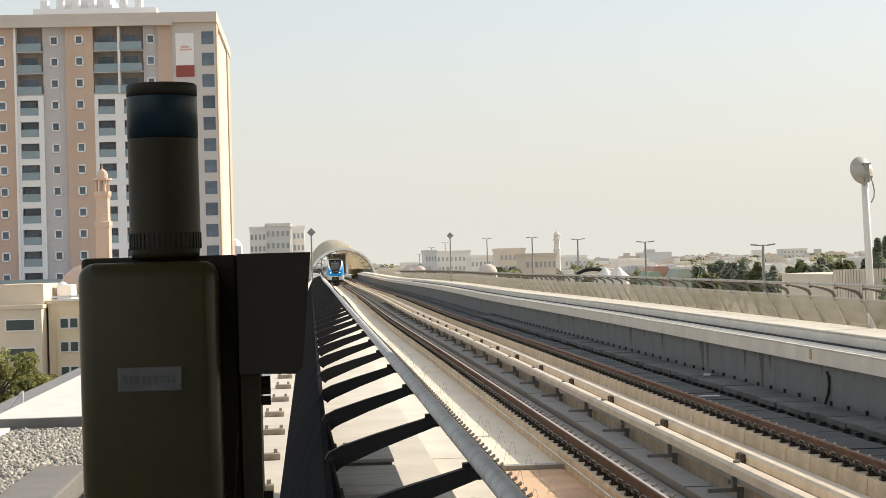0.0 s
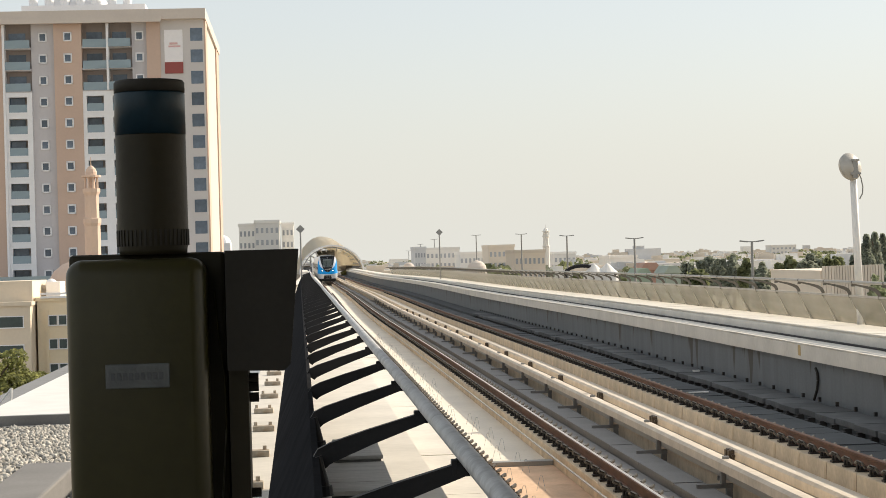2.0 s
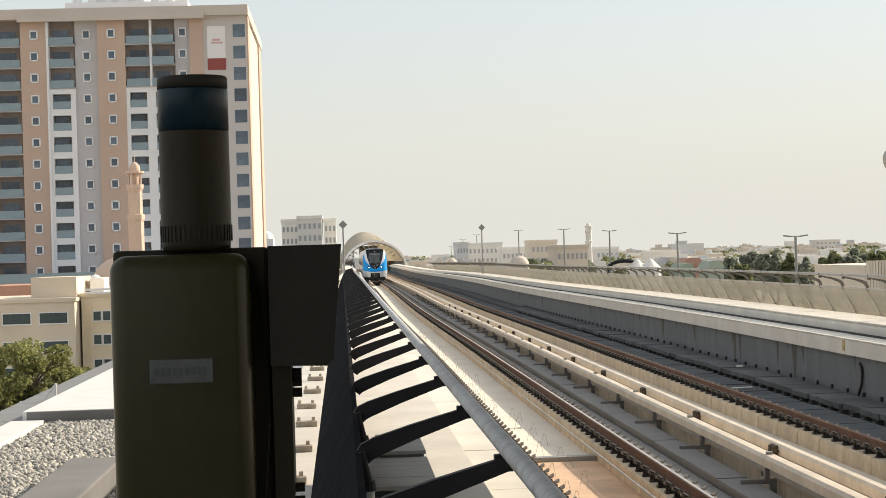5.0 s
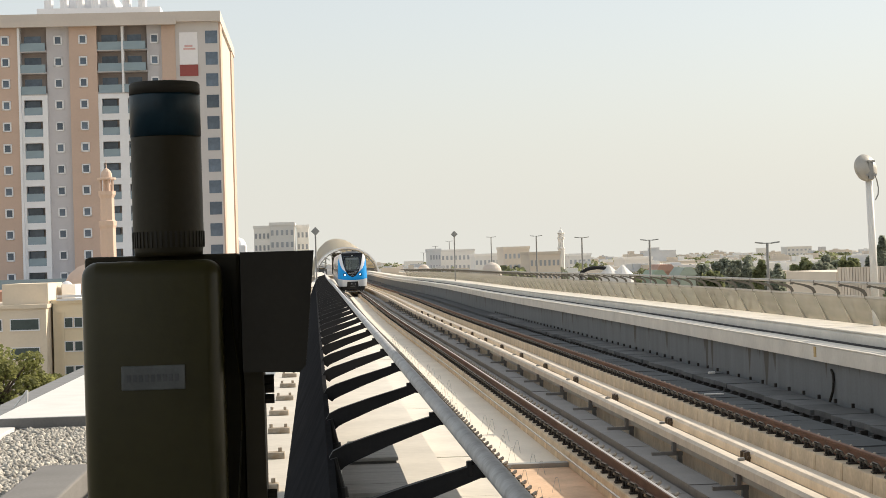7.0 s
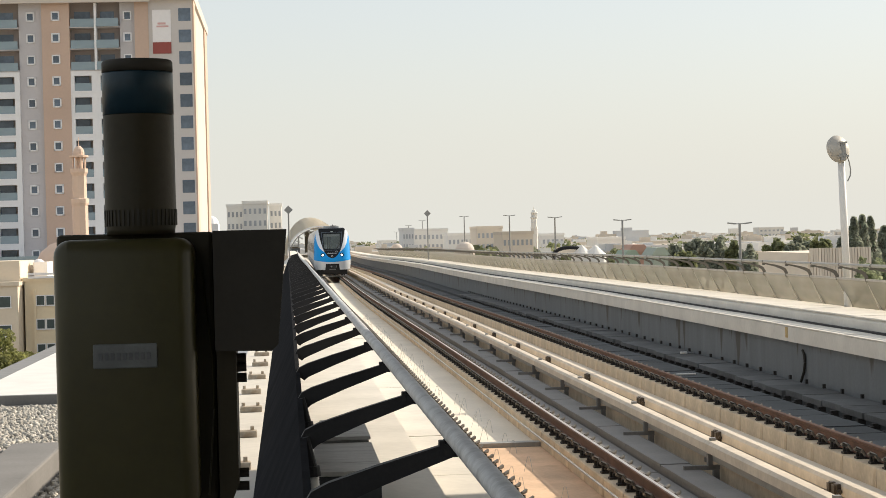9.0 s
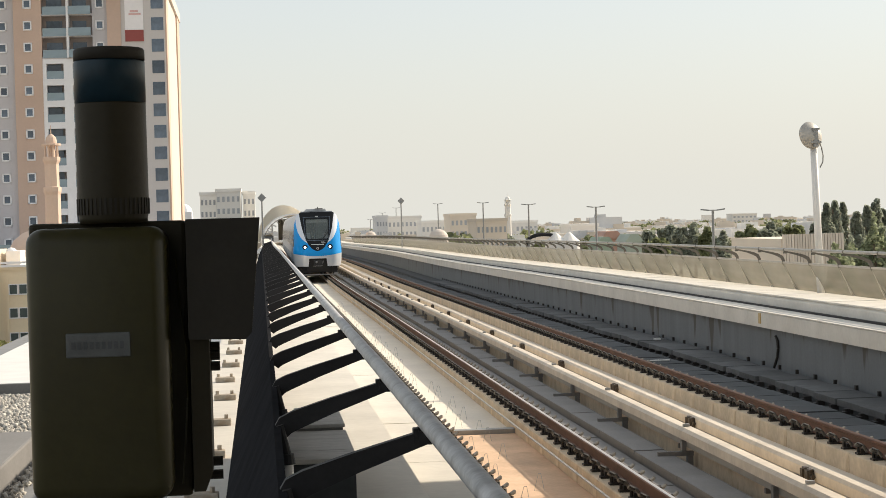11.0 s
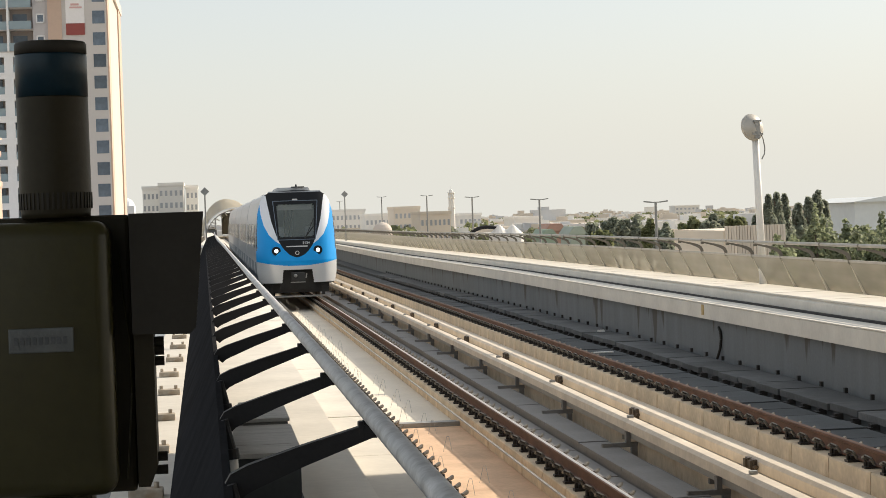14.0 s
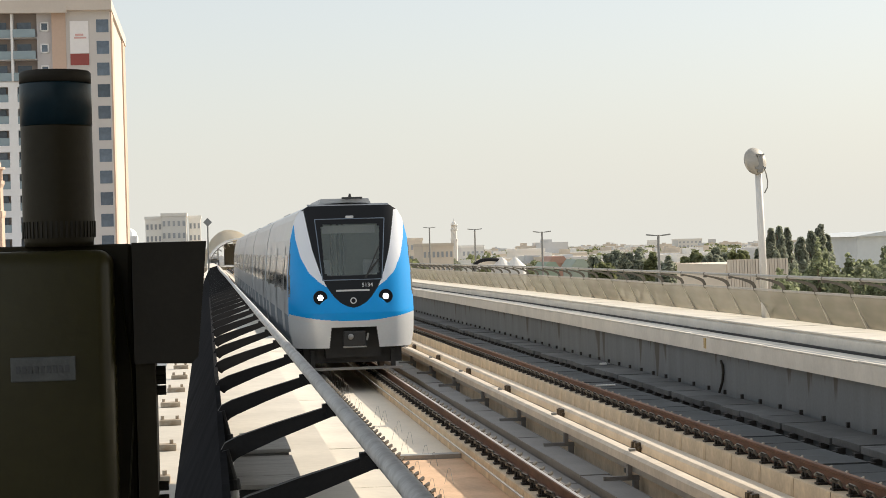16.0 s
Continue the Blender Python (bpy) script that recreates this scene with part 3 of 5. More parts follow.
# ---------------------------------------------------------------- train
BLUE = material("train_blue", (0.0, 0.30, 0.76), 0.3, spec=0.3, vary=0.05, scale=1, fine=20, bump=0.0)
SILVER = material("train_silver", (0.62, 0.64, 0.66), 0.3, 0.3, vary=0.06, scale=1, fine=20, bump=0.0)
TWHITE = material("train_white", (0.72, 0.76, 0.83), 0.3, vary=0.04, scale=1, fine=20, bump=0.0)
MASK = material("train_mask", (0.006, 0.007, 0.009), 0.3, spec=0.25, vary=0.2, scale=1, fine=20, bump=0.0)
TGLASS = clear_glass("train_glass", (0.20, 0.235, 0.23), 0.52, 0.08)
SIDEGLASS = material("train_side_glass", (0.03, 0.035, 0.04), 0.08, vary=0.2, scale=1, fine=10, bump=0.0)
UNDER = material("train_underframe", (0.03, 0.03, 0.03), 0.7, vary=0.3, scale=3, fine=30)
INSIDE = material("train_interior", (0.42, 0.47, 0.46), 0.6, vary=0.1, scale=2, fine=20)
LIGHT = material("headlight", (0.9, 0.9, 0.9), 0.2, vary=0.0, bump=0, emit=((1.0, 0.98, 0.92), 5.0))
BANDC = material("train_band", (0.17, 0.22, 0.29), 0.35, 0.2, vary=0.08, scale=1, fine=20, bump=0.0)
ROOFM = material("train_roof", (0.42, 0.43, 0.44), 0.5, 0.2, vary=0.12, scale=1, fine=20)
WRITING = material("white_letters", (0.75, 0.76, 0.78), 0.5, vary=0.03, bump=0)


def lerp(tab, z):
    if z <= tab[0][0]:
        return tab[0][1]
    for (a, p), (b, q) in zip(tab, tab[1:]):
        if z <= b:
            return p + (q - p) * (z - a) / (b - a)
    return tab[-1][1]


HALF = [(0.50, 1.22), (0.62, 1.32), (0.9, 1.385), (1.4, 1.405), (2.2, 1.395), (3.0, 1.32), (3.45, 1.21), (3.62, 1.11), (3.74, 0.92)]
MASKW = [(1.46, 0.0), (1.49, 0.12), (1.56, 0.26), (1.68, 0.40), (1.94, 0.58), (2.25, 0.71), (2.75, 0.86), (3.3, 0.96), (3.74, 1.03)]
ARCW = [(1.93, 0.58), (2.06, 0.76), (2.25, 0.95), (2.6, 1.12), (3.0, 1.21), (3.74, 1.26)]


def nose_y(x, z):
    u = min(1.0, abs(x) / 1.41)
    rake = 0.0 if z < 1.35 else 0.20 * (z - 1.35) + 0.035 * (z - 1.35) ** 2
    return 0.10 * u * u + 0.62 * u ** 5 + rake + (0.10 * (1.35 - z) if z < 1.35 else 0) * 0.4


def build_train():
    tr = thing("metro_train", "blue and white driverless metro train with lit headlights", "train", at=(0, 0, 0))
    # nose
    nx, nz = 210, 250
    z0, z1 = 0.58, 3.74
    zones = {n: bmesh.new() for n in ("front_blue", "front_white", "front_white_b", "windscreen_mask", "bumper", "windscreen", "corner_window", "corner_window_b")}
    cache = {n: {} for n in zones}

    def vert(n, i, j):
        if (i, j) not in cache[n]:
            z = z0 + (z1 - z0) * j / nz
            h = lerp(HALF, z)
            x = -h + 2 * h * i / nx
            y = nose_y(x, z)
            if n == "windscreen":
                y += 0.012
            cache[n][(i, j)] = zones[n].verts.new((x, y, z))
        return cache[n][(i, j)]

    for j in range(nz):
        z = z0 + (z1 - z0) * (j + 0.5) / nz
        h = lerp(HALF, z)
        for i in range(nx):
            x = -h + 2 * h * (i + 0.5) / nx
            ax = abs(x)
            if z < 1.03 and ax < 0.50 + 0.12 * (1.03 - z):
                continue
            if z < 1.17 + 0.16 * (ax / 1.35) ** 2:
                n = "bumper"
            elif 1.72 < z < 2.95 and ax > h * (0.972 + 0.02 * abs(z - 2.0)):
                n = "corner_window" if x < 0 else "corner_window_b"
            elif 2.17 < z < 3.32 and ax < 0.66 - 0.05 * (3.32 - z) - (0.05 if z < 2.22 or z > 3.27 else 0):
                n = "windscreen"
            elif ax < lerp(MASKW, z) or z > 3.64:
                n = "windscreen_mask"
            elif z > 1.93 and ax < lerp(ARCW, z):
                n = "front_white" if x < 0 else "front_white_b"
            else:
                n = "front_blue"
            zones[n].faces.new([vert(n, i, j), vert(n, i + 1, j), vert(n, i + 1, j + 1), vert(n, i, j + 1)])
    mats = {"front_blue": BLUE, "front_white": TWHITE, "front_white_b": TWHITE, "windscreen_mask": MASK, "bumper": SILVER, "windscreen": TGLASS, "corner_window": SIDEGLASS, "corner_window_b": SIDEGLASS}
    tags = {"front_blue": "glossy sky blue front panel", "front_white": "pale curved band", "front_white_b": "pale curved band", "windscreen_mask": "black gloss mask",
            "bumper": "silver grey lower apron", "windscreen": "tinted windscreen", "corner_window": "dark narrow corner window", "corner_window_b": "dark narrow corner window"}
    for n, b in zones.items():
        part(n.replace("_b", "") if n.endswith("_b") else n, b, mats[n], tr, tags[n], smooth=True)
    # body sections
    CAR, GAP = 16.6, 0.75
    sec = [(h, z) for z, h in HALF] + [(0.45, 3.80), (0.0, 3.82)]
    outline = sec + [(-h, z) for h, z in sec[-2::-1]]

    def shell(s, y0, y1, lo, hi, grow=0.0):
        b = bmesh.new()
        pts = [(h + grow, z) for z, h in [(z, lerp(HALF, z)) for z in np.linspace(lo, hi, 9)]]
        A = [b.verts.new((s * x, y0, z)) for x, z in pts]
        B = [b.verts.new((s * x, y1, z)) for x, z in pts]
        for k in range(len(pts) - 1):
            b.faces.new((A[k], A[k + 1], B[k + 1], B[k]))
        return b

    y = 0.0
    for c in range(5):
        front = c == 0
        ya, yb = y + (0.74 if front else 0.0), y + CAR
        car = new("car")
        car.parent = tr
        car["label"] = "silver white metro car with blue lower band"
        b = bmesh.new()
        extrude_poly(b, outline, ya + (0.42 if front else 0), yb)
        if front:
            bmesh.ops.delete(b, geom=[f for f in b.faces if all(abs(v.co.y - ya - 0.42) < 1e-3 for v in f.verts)], context="FACES_ONLY")
        part("body", b, SILVER, car)
        if front:
            # transition from the nose edge to the straight body
            zs = [z0 + (z1 - z0) * k / 40 for k in range(41)]
            for s in (-1, 1):
                for lo, hi, mt, nm, lab in ((0, 9, SILVER, "apron_side", "silver apron corner"), (9, 29, BLUE, "nose_side", "blue cheek beside the front"),
                                            (29, 40, TWHITE, "shoulder", "pale upper front corner")):
                    b = bmesh.new()
                    A = [b.verts.new((s * lerp(HALF, z), nose_y(lerp(HALF, z), z), z)) for z in zs[lo:hi + 1]]
                    B = [b.verts.new((s * lerp(HALF, z), ya + 0.43, z)) for z in zs[lo:hi + 1]]
                    for k in range(hi - lo):
                        b.faces.new((A[k], A[k + 1], B[k + 1], B[k]))
                    part(nm, b, mt, car, lab, smooth=True)
            b = bmesh.new()
            tv = [b.verts.new((x, nose_y(x, z1), z1)) for x in np.linspace(-0.92, 0.92, 12)]
            tw = [b.verts.new((x, ya + 0.45, 3.79)) for x in np.linspace(-0.92, 0.92, 12)]
            for k in range(11):
                b.faces.new((tv[k], tv[k + 1], tw[k + 1], tw[k]))
            part("brow", b, MASK, car, "black roof brow")
        for sd in (-1, 1):
            part("lower_band", shell(sd, ya + 0.45, yb - 0.02, 0.72, 1.30, 0.006), BANDC, car, "muted blue band along the lower side")
            part("window_band", shell(sd, ya + 0.9, yb - 0.15, 1.85, 2.65, 0.006), SIDEGLASS, car, "dark tinted window band")
            for d in range(3):
                yd = ya + 3.0 + d * 5.0
                dr = part("door", shell(sd, yd - 0.75, yd + 0.75, 0.86, 2.86, 0.012), SILVER, car, "silver sliding double door")
                part("door_window", shell(sd, yd - 0.58, yd - 0.10, 1.8, 2.6, 0.016), SIDEGLASS, dr)
                part("door_window", shell(sd, yd + 0.10, yd + 0.58, 1.8, 2.6, 0.016), SIDEGLASS, dr)
        b = bmesh.new()
        box(b, -1.15, 1.15, ya + 0.5, yb, 0.30, 0.56)
        part("underframe", b, UNDER, car)
        b = bmesh.new()
        extrude_poly(b, [(-0.62, 3.78), (0.62, 3.78), (0.55, 3.93), (-0.55, 3.93)], ya + 1.2, ya + 5.5)
        part("roof_unit", box(bmesh.new(), -0.5, 0.5, ya + 8, ya + 12.5, 3.78, 3.92, 0.03), ROOFM, car, "grey roof equipment housing")
        part("roof_unit", b, ROOFM, car, "grey roof equipment housing")
        for yw in (ya + 1.9, ya + 3.8, yb - 3.8, yb - 1.9):
            wheelset = bmesh.new()
            for xw in (-0.80, 0.80):
                tube(wheelset, (xw - 0.065, yw, 0.40), (xw + 0.065, yw, 0.40), 0.40, seg=20)
            tube(wheelset, (-0.85, yw, 0.40), (0.85, yw, 0.40), 0.08)
            part("wheelset", wheelset, UNDER, car)
        if c < 4:
            b = bmesh.new()
            box(b, -1.05, 1.05, yb, yb + GAP, 0.6, 3.45)
            part("gangway", b, UNDER, car, "dark bellows between cars")
        y += CAR + GAP
    # front fittings
    for s in (-1, 1):
        hx, hz = s * 0.725, 1.70
        hy = nose_y(hx, hz)
        b = bmesh.new()
        tube(b, (hx, hy - 0.03, hz), (hx, hy + 0.10, hz), 0.155, seg=24)
        lamp = part("headlamp", b, MASK, tr, "black round headlamp bezel", smooth=False)
        b = bmesh.new()
        ball(b, (hx, hy - 0.03, hz), 0.065, (1, 0.5, 1))
        part("lens", b, LIGHT, lamp, "lit white lens", smooth=True)
    b = bmesh.new()
    for i in range(20):
        xa, xb = -0.37 + i * 0.037, -0.37 + (i + 1) * 0.037
        box(b, xa, xb, nose_y(0.2, 1.84) - 0.012, nose_y(0.2, 1.84) + 0.03, 1.825, 1.865)
    part("grab_bar", b, SILVER, tr, "thin silver strip")
    b = bmesh.new()
    bmesh.ops.create_circle(b, cap_ends=False, segments=24, radius=0.048, matrix=Matrix.Translation((0, nose_y(0, 1.62) - 0.035, 1.62)) @ pose(0, 0, 0, 90))
    g = bmesh.ops.extrude_edge_only(b, edges=b.edges[:])
    for v in [e for e in g["geom"] if isinstance(e, bmesh.types.BMVert)]:
        v.co.x *= 1.5
        v.co.z = 1.62 + (v.co.z - 1.62) * 1.5
    part("emblem", b, SILVER, tr, "plain silver ring emblem")
    cu = bpy.data.curves.new("fleet_number", "FONT")
    cu.body, cu.size, cu.extrude = "5134", 0.125, 0.004
    cu.materials.append(WRITING)
    t = new("fleet_number", cu)
    t.parent = tr
    t["label"] = "small white fleet numerals"
    t.matrix_basis = pose(0.20, nose_y(0.4, 1.97) - 0.03, 1.92, 80)
    # destination line and wiper, roof brow lamp
    b = bmesh.new()
    box(b, -0.09, 0.09, nose_y(0, 3.48) - 0.02, nose_y(0, 3.48) + 0.03, 3.45, 3.51, 0.02)
    part("marker_lamp", b, SILVER, tr, "small pale marker lamp")
    b = bmesh.new()
    tube(b, (0.30, nose_y(0.3, 2.12) - 0.03, 2.12), (0.62, nose_y(0.6, 2.75) - 0.03, 2.8), 0.014, seg=6)
    tube(b, (0.28, nose_y(0.3, 2.12) - 0.03, 2.12), (0.60, nose_y(0.6, 2.55) - 0.035, 2.52), 0.02, seg=6)
    part("wiper", b, UNDER, tr, "black windscreen wiper")
    # interior behind the windscreen
    b = bmesh.new()
    box(b, -1.1, 1.1, 4.2, 4.3, 0.9, 3.6)
    box(b, -1.1, 1.1, 0.9, 4.2, 0.9, 1.0)
    part("interior", b, INSIDE, tr, "pale grey passenger interior")
    for xx in (-0.55, 0.52):
        b = bmesh.new()
        box(b, xx - 0.17, xx + 0.17, 1.5, 1.65, 2.0, 2.52, 0.06)
        part("seat_back", b, TWHITE, tr, "pale seat back seen through the windscreen")
    b = bmesh.new()
    box(b, -1.0, 1.0, 0.62, 1.1, 1.2, 2.18, 0.05)
    part("console", b, UNDER, tr, "dark front console")
    for xx in (-0.30, -0.16, -0.04):
        part("grab_pole", tube(bmesh.new(), (xx, 2.4, 1.0), (xx, 2.4, 3.6), 0.03), UNDER, tr)
    # white strip added behind the glass to imitate the lit ceiling
    b = bmesh.new()
    box(b, -0.60, 0.60, 1.0, 1.03, 3.12, 3.30, 0.008)
    part("ceiling_strip", b, TWHITE, tr, "pale strip added for the bright ceiling behind the windscreen")
    b = bmesh.new()
    ring = [(-0.66, 2.08), (0.66, 2.08), (0.78, 3.44), (-0.78, 3.44)]
    for (xa, za), (xb, zb) in zip(ring, ring[1:] + ring[:1]):
        for q in range(8):
            p0, p1 = ((xa + (xb - xa) * w / 8, za + (zb - za) * w / 8) for w in (q, q + 1))
            tube(b, (p0[0], nose_y(p0[0], p0[1]) - 0.004, p0[1]), (p1[0], nose_y(p1[0], p1[1]) - 0.004, p1[1]), 0.011, seg=5)
    part("mask_seam", b, BANDC, tr, "thin grey seam round the windscreen")
    b = bmesh.new()
    tube(b, (0.12, 1.9, 3.92), (0.12, 1.9, 4.04), 0.05, 0.02, 8)
    box(b, -0.06, 0.40, 1.8, 2.1, 3.92, 3.96, 0.01)
    part("roof_aerial", b, UNDER, tr, "small dark roof aerial")
    # coupler
    b = bmesh.new()
    box(b, -0.62, 0.62, 0.40, 0.9, 0.35, 1.15)
    part("coupler_recess", b, UNDER, tr, "black recess below the bumper")
    b = bmesh.new()
    tube(b, (0, 0.42, 0.78), (0, 0.05, 0.78), 0.09)
    box(b, -0.24, 0.24, -0.06, 0.12, 0.62, 0.95, 0.03)
    tube(b, (-0.08, -0.10, 0.83), (-0.08, 0.0, 0.83), 0.07, seg=14)
    part("coupler", b, UNDER, tr, "dark steel coupler head")
    b = bmesh.new()
    ball(b, (-0.09, -0.10, 0.83), 0.065, u=14, v=8)
    tube(b, (0.27, -0.05, 0.74), (0.30, -0.05, 0.90), 0.022, seg=8)
    box(b, -0.26, 0.26, -0.05, 0.08, 0.585, 0.615, 0.008)
    part("coupler_fitting", b, STEEL, tr, "pale steel fittings of the coupler")
    b = bmesh.new()
    box(b, -1.12, 1.12, 0.55, 0.62, 0.06, 0.12)
    for xx in (-0.9, 0.9):
        gp = bmesh.new()
        box(gp, xx - 0.05, xx + 0.05, 0.56, 0.7, 0.1, 0.5)
        part("guard_post", gp, UNDER, tr)
    part("rail_guard", b, STEEL, tr, "grey obstacle bar above the rails")
    b = bmesh.new()
    box(b, -1.1, 1.1, 0.66, 1.2, 0.22, 0.6)
    part("front_underframe", b, UNDER, tr)
    return tr


train = build_train()
TRAIN_ROWS = [(0.0, 303), (1.0, 286.5), (2.0, 270), (3.0, 253.5), (3.6, 243.5), (5.8, 205), (7.0, 182), (8.0, 164), (9.0, 146.3), (10.0, 129), (11.5, 103),
              (12.5, 87.3), (13.5, 73.2), (14.5, 60.6), (15.3, 50.4), (16.0, 42.3)]


# ---------------------------------------------------------------- platform end and signal housing
bm = bmesh.new()
box(bm, -9.0, -0.63, -12, 7.6, 0.7, 1.10)
# duct grey instead of coping concrete: the floor's shade is in the colour
solo("platform", bm, DUCT, "concrete floor at the platform end, grey darkened for shade", "platform", "structure")
housing = thing("signal_housing", "dark olive signal housing with hooded lamp and tall beacon", "signal", at=(-0.285, 3.6, 1.10))


def rounded_box(x0, x1, y0, y1, z0, z1, r, seg=4):
    bm = bmesh.new()
    bmesh.ops.create_cube(bm, size=1.0)
    for v in bm.verts:
        v.co = Vector((x0 + (v.co.x + 0.5) * (x1 - x0), y0 + (v.co.y + 0.5) * (y1 - y0), z0 + (v.co.z + 0.5) * (z1 - z0)))
    bmesh.ops.bevel(bm, geom=bm.edges[:], offset=r, segments=seg, affect="EDGES", profile=0.5)
    return bm


part("back_case", rounded_box(-0.142, 0.148, 0.02, 0.16, 1.155, 1.672, 0.008, 2), OLIVE2, housing, "dark brown back casing")
part("front_cover", rounded_box(-0.138, 0.116, -0.09, 0.025, 1.163, 1.662, 0.030, 6), OLIVE, housing, "olive front cover with rounded edges", smooth=True)
b = bmesh.new()
hood = [(0.150, 1.673), (0.286, 1.673), (0.266, 1.462), (0.254, 1.449), (0.150, 1.452)]
extrude_poly(b, hood, -0.05, 0.20)
part("lamp_hood", b, BLACKCAP, housing, "black hood over the side lamp")
b = bmesh.new()
extrude_poly(b, [(0.150, 1.452), (0.186, 1.452), (0.186, 1.20), (0.172, 1.165), (0.150, 1.165)], 0.0, 0.14)
side = part("side_panel", b, OLIVE2, housing, "narrow brown side panel with bolts")
for zz in (1.19, 1.215, 1.395, 1.415, 1.432):
    part("bolt", tube(bmesh.new(), (0.180, 0.05, zz), (0.204, 0.05, zz), 0.009, seg=8), BLACKCAP, side)
b = bmesh.new()
revolve(b, [(0.063, -0.020), (0.0635, -0.010), (0.066, 0.002), (0.066, 0.038), (0.0655, 0.20), (0.0655, 0.203)], 40, (0.015, 0.03, 1.69))
cyl = part("beacon_body", b, OLIVE2, housing, "dark brown ribbed beacon base", smooth=True)
b = bmesh.new()
for k in range(44):
    a = 2 * math.pi * k / 44
    box(b, -0.0022, 0.0022, -0.003, 0.003, 1.686, 1.716, m=Matrix.Translation((0.015, 0.03, 0)) @ Matrix.Rotation(a, 4, "Z") @ Matrix.Translation((0, 0.0645, 0)))
part("rib_ring", b, BLACKCAP, cyl, "ring of short ribs")
b = bmesh.new()
revolve(b, [(0.066, 0.0), (0.066, 0.075), (0.065, 0.078)], 40, (0.015, 0.03, 1.894))
part("beacon_lens", b, LENS, housing, "dark blue translucent lens band", smooth=True)
b = bmesh.new()
revolve(b, [(0.066, 0.0), (0.066, 0.018), (0.063, 0.022), (0.020, 0.024)], 40, (0.015, 0.03, 1.973))
part("beacon_cap", b, BLACKCAP, housing, "black cap", smooth=True)
b = bmesh.new()
box(b, -0.068, 0.047, -0.0945, -0.088, 1.428, 1.472, 0.002)
plate = part("name_plate", b, PLATE, housing, "small grey label plate with worn lettering")
b = bmesh.new()
for k in range(9):
    box(b, -0.058 + k * 0.0108, -0.051 + k * 0.0108, -0.0965, -0.0945, 1.443, 1.456)
part("worn_lettering", b, MARK, plate)
b = bmesh.new()
box(b, -0.065, 0.065, 0.02, 0.13, 0.02, 1.16, 0.012)
box(b, -0.12, 0.12, -0.04, 0.20, 0.0, 0.02)
part("post", b, OLIVE2, housing, "square brown post on a base plate")
b = bmesh.new()
pts = [(0.128, 0.010, 1.60), (0.133, 0.008, 1.52), (0.142, 0.006, 1.44), (0.143, 0.006, 1.34), (0.136, 0.008, 1.25), (0.130, 0.010, 1.18)]
for p, q in zip(pts, pts[1:]):
    tube(b, p, q, 0.0016, seg=5)
part("cable", b, OLIVE, housing, "thin loose cable")

LIDM = material("lid_grey", (0.40, 0.39, 0.37), 0.7, vary=0.2, scale=3, fine=30, streak=(1.0, 6.0, 1.0), stain=(0.10, 0.08, 0.06), spread=0.0)
# grey cabinet on the parapet by the first arms
cab = thing("cable_cabinet", "low cable box, body coloured dark as in shade, with a pale streaked lid", "cable box", at=(0.305, 10.70, 1.11))
b = bmesh.new()
box(b, -0.185, 0.19, 0.0, 1.46, 0.0, 0.325, 0.006)
# dark slab grey stands for the shaded front of the box
part("box_body", b, SLAB, cab)
b = bmesh.new()
box(b, -0.22, 0.225, -0.04, 1.5, 0.0, 0.02, 0.004)
part("foot_flange", b, DARKSTEEL, cab)
b = bmesh.new()
box(b, -0.20, 0.20, -0.03, 1.48, 0.325, 0.352, 0.006)
part("lid", b, LIDM, cab, "pale grey streaked lid")
b = bmesh.new()
box(b, -0.10, 0.185, 1.50, 2.65, 0.0, 0.365, 0.010)
part("rear_box", b, DUCT, cab, "grey box behind the lid")
b = bmesh.new()
box(b, -0.11, 0.195, 1.485, 2.66, 0.366, 0.39, 0.006)
part("rear_lid", b, LIDM, cab, "pale grey streaked lid")
# small white service tags on the wall ledge
bm = bmesh.new()
tube(bm, (8.0, 39.4, FZ + 0.20), (8.42, 39.4, FZ + 0.20), 0.018, seg=8)
solo("white_tube", bm, WHITEPAINT, "short white tube lying on the track slabs", "tube")
bm = bmesh.new()
box(bm, 9.2, 9.36, 44.7, 44.78, -0.15, -0.10, 0.01)
solo("white_tag", bm, WHITEPAINT, "small white marker block on the wall ledge", "marker")
bm = bmesh.new()
pts = [(9.62, 35.6, -0.16), (9.66, 35.5, 0.05), (9.665, 35.45, 0.22), (9.67, 35.5, 0.36), (9.68, 35.65, 0.43), (9.72, 35.72, 0.43)]
for p, q in zip(pts, pts[1:]):
    tube(bm, p, q, 0.026, seg=8)
solo("wall_cable", bm, BLACKCAP, "black cable rising from the ledge into the wall", "cable")
bm = bmesh.new()
box(bm, 9.585, 9.60, 36.4, 36.55, 0.64, 0.84)
solo("wall_marker", bm, material("yellow_marker", (0.50, 0.36, 0.16), 0.7), "faded yellow marker on the walkway edge", "marker")

# station canopy over the camera
bm = bmesh.new()
rows = [(x, 7.3 - 0.018 * (x - 5.5) ** 2) for x in np.linspace(-1.5, 12.5, 15)]
prev = None
for yy in (-12, 18.2):
    ring = [bm.verts.new((x, yy, z)) for x, z in rows] + [bm.verts.new((x, yy, z - 0.25)) for x, z in rows[::-1]]
    if prev:
        for k in range(len(ring)):
            bm.faces.new((prev[k], prev[(k + 1) % len(ring)], ring[(k + 1) % len(ring)], ring[k]))
    else:
        bm.faces.new(ring[::-1])
    prev = ring
bm.faces.new(prev)
solo("station_canopy", bm, STEEL, "grey curved station roof above the platform end", "roof", "structure")
bm = bmesh.new()
box(bm, -1.5, 12.5, -12.3, -12.01, -0.5, 7.2)
solo("wall_back", bm, CONC_WALL, "plain wall closing the station behind the platform", "wall", "structure")

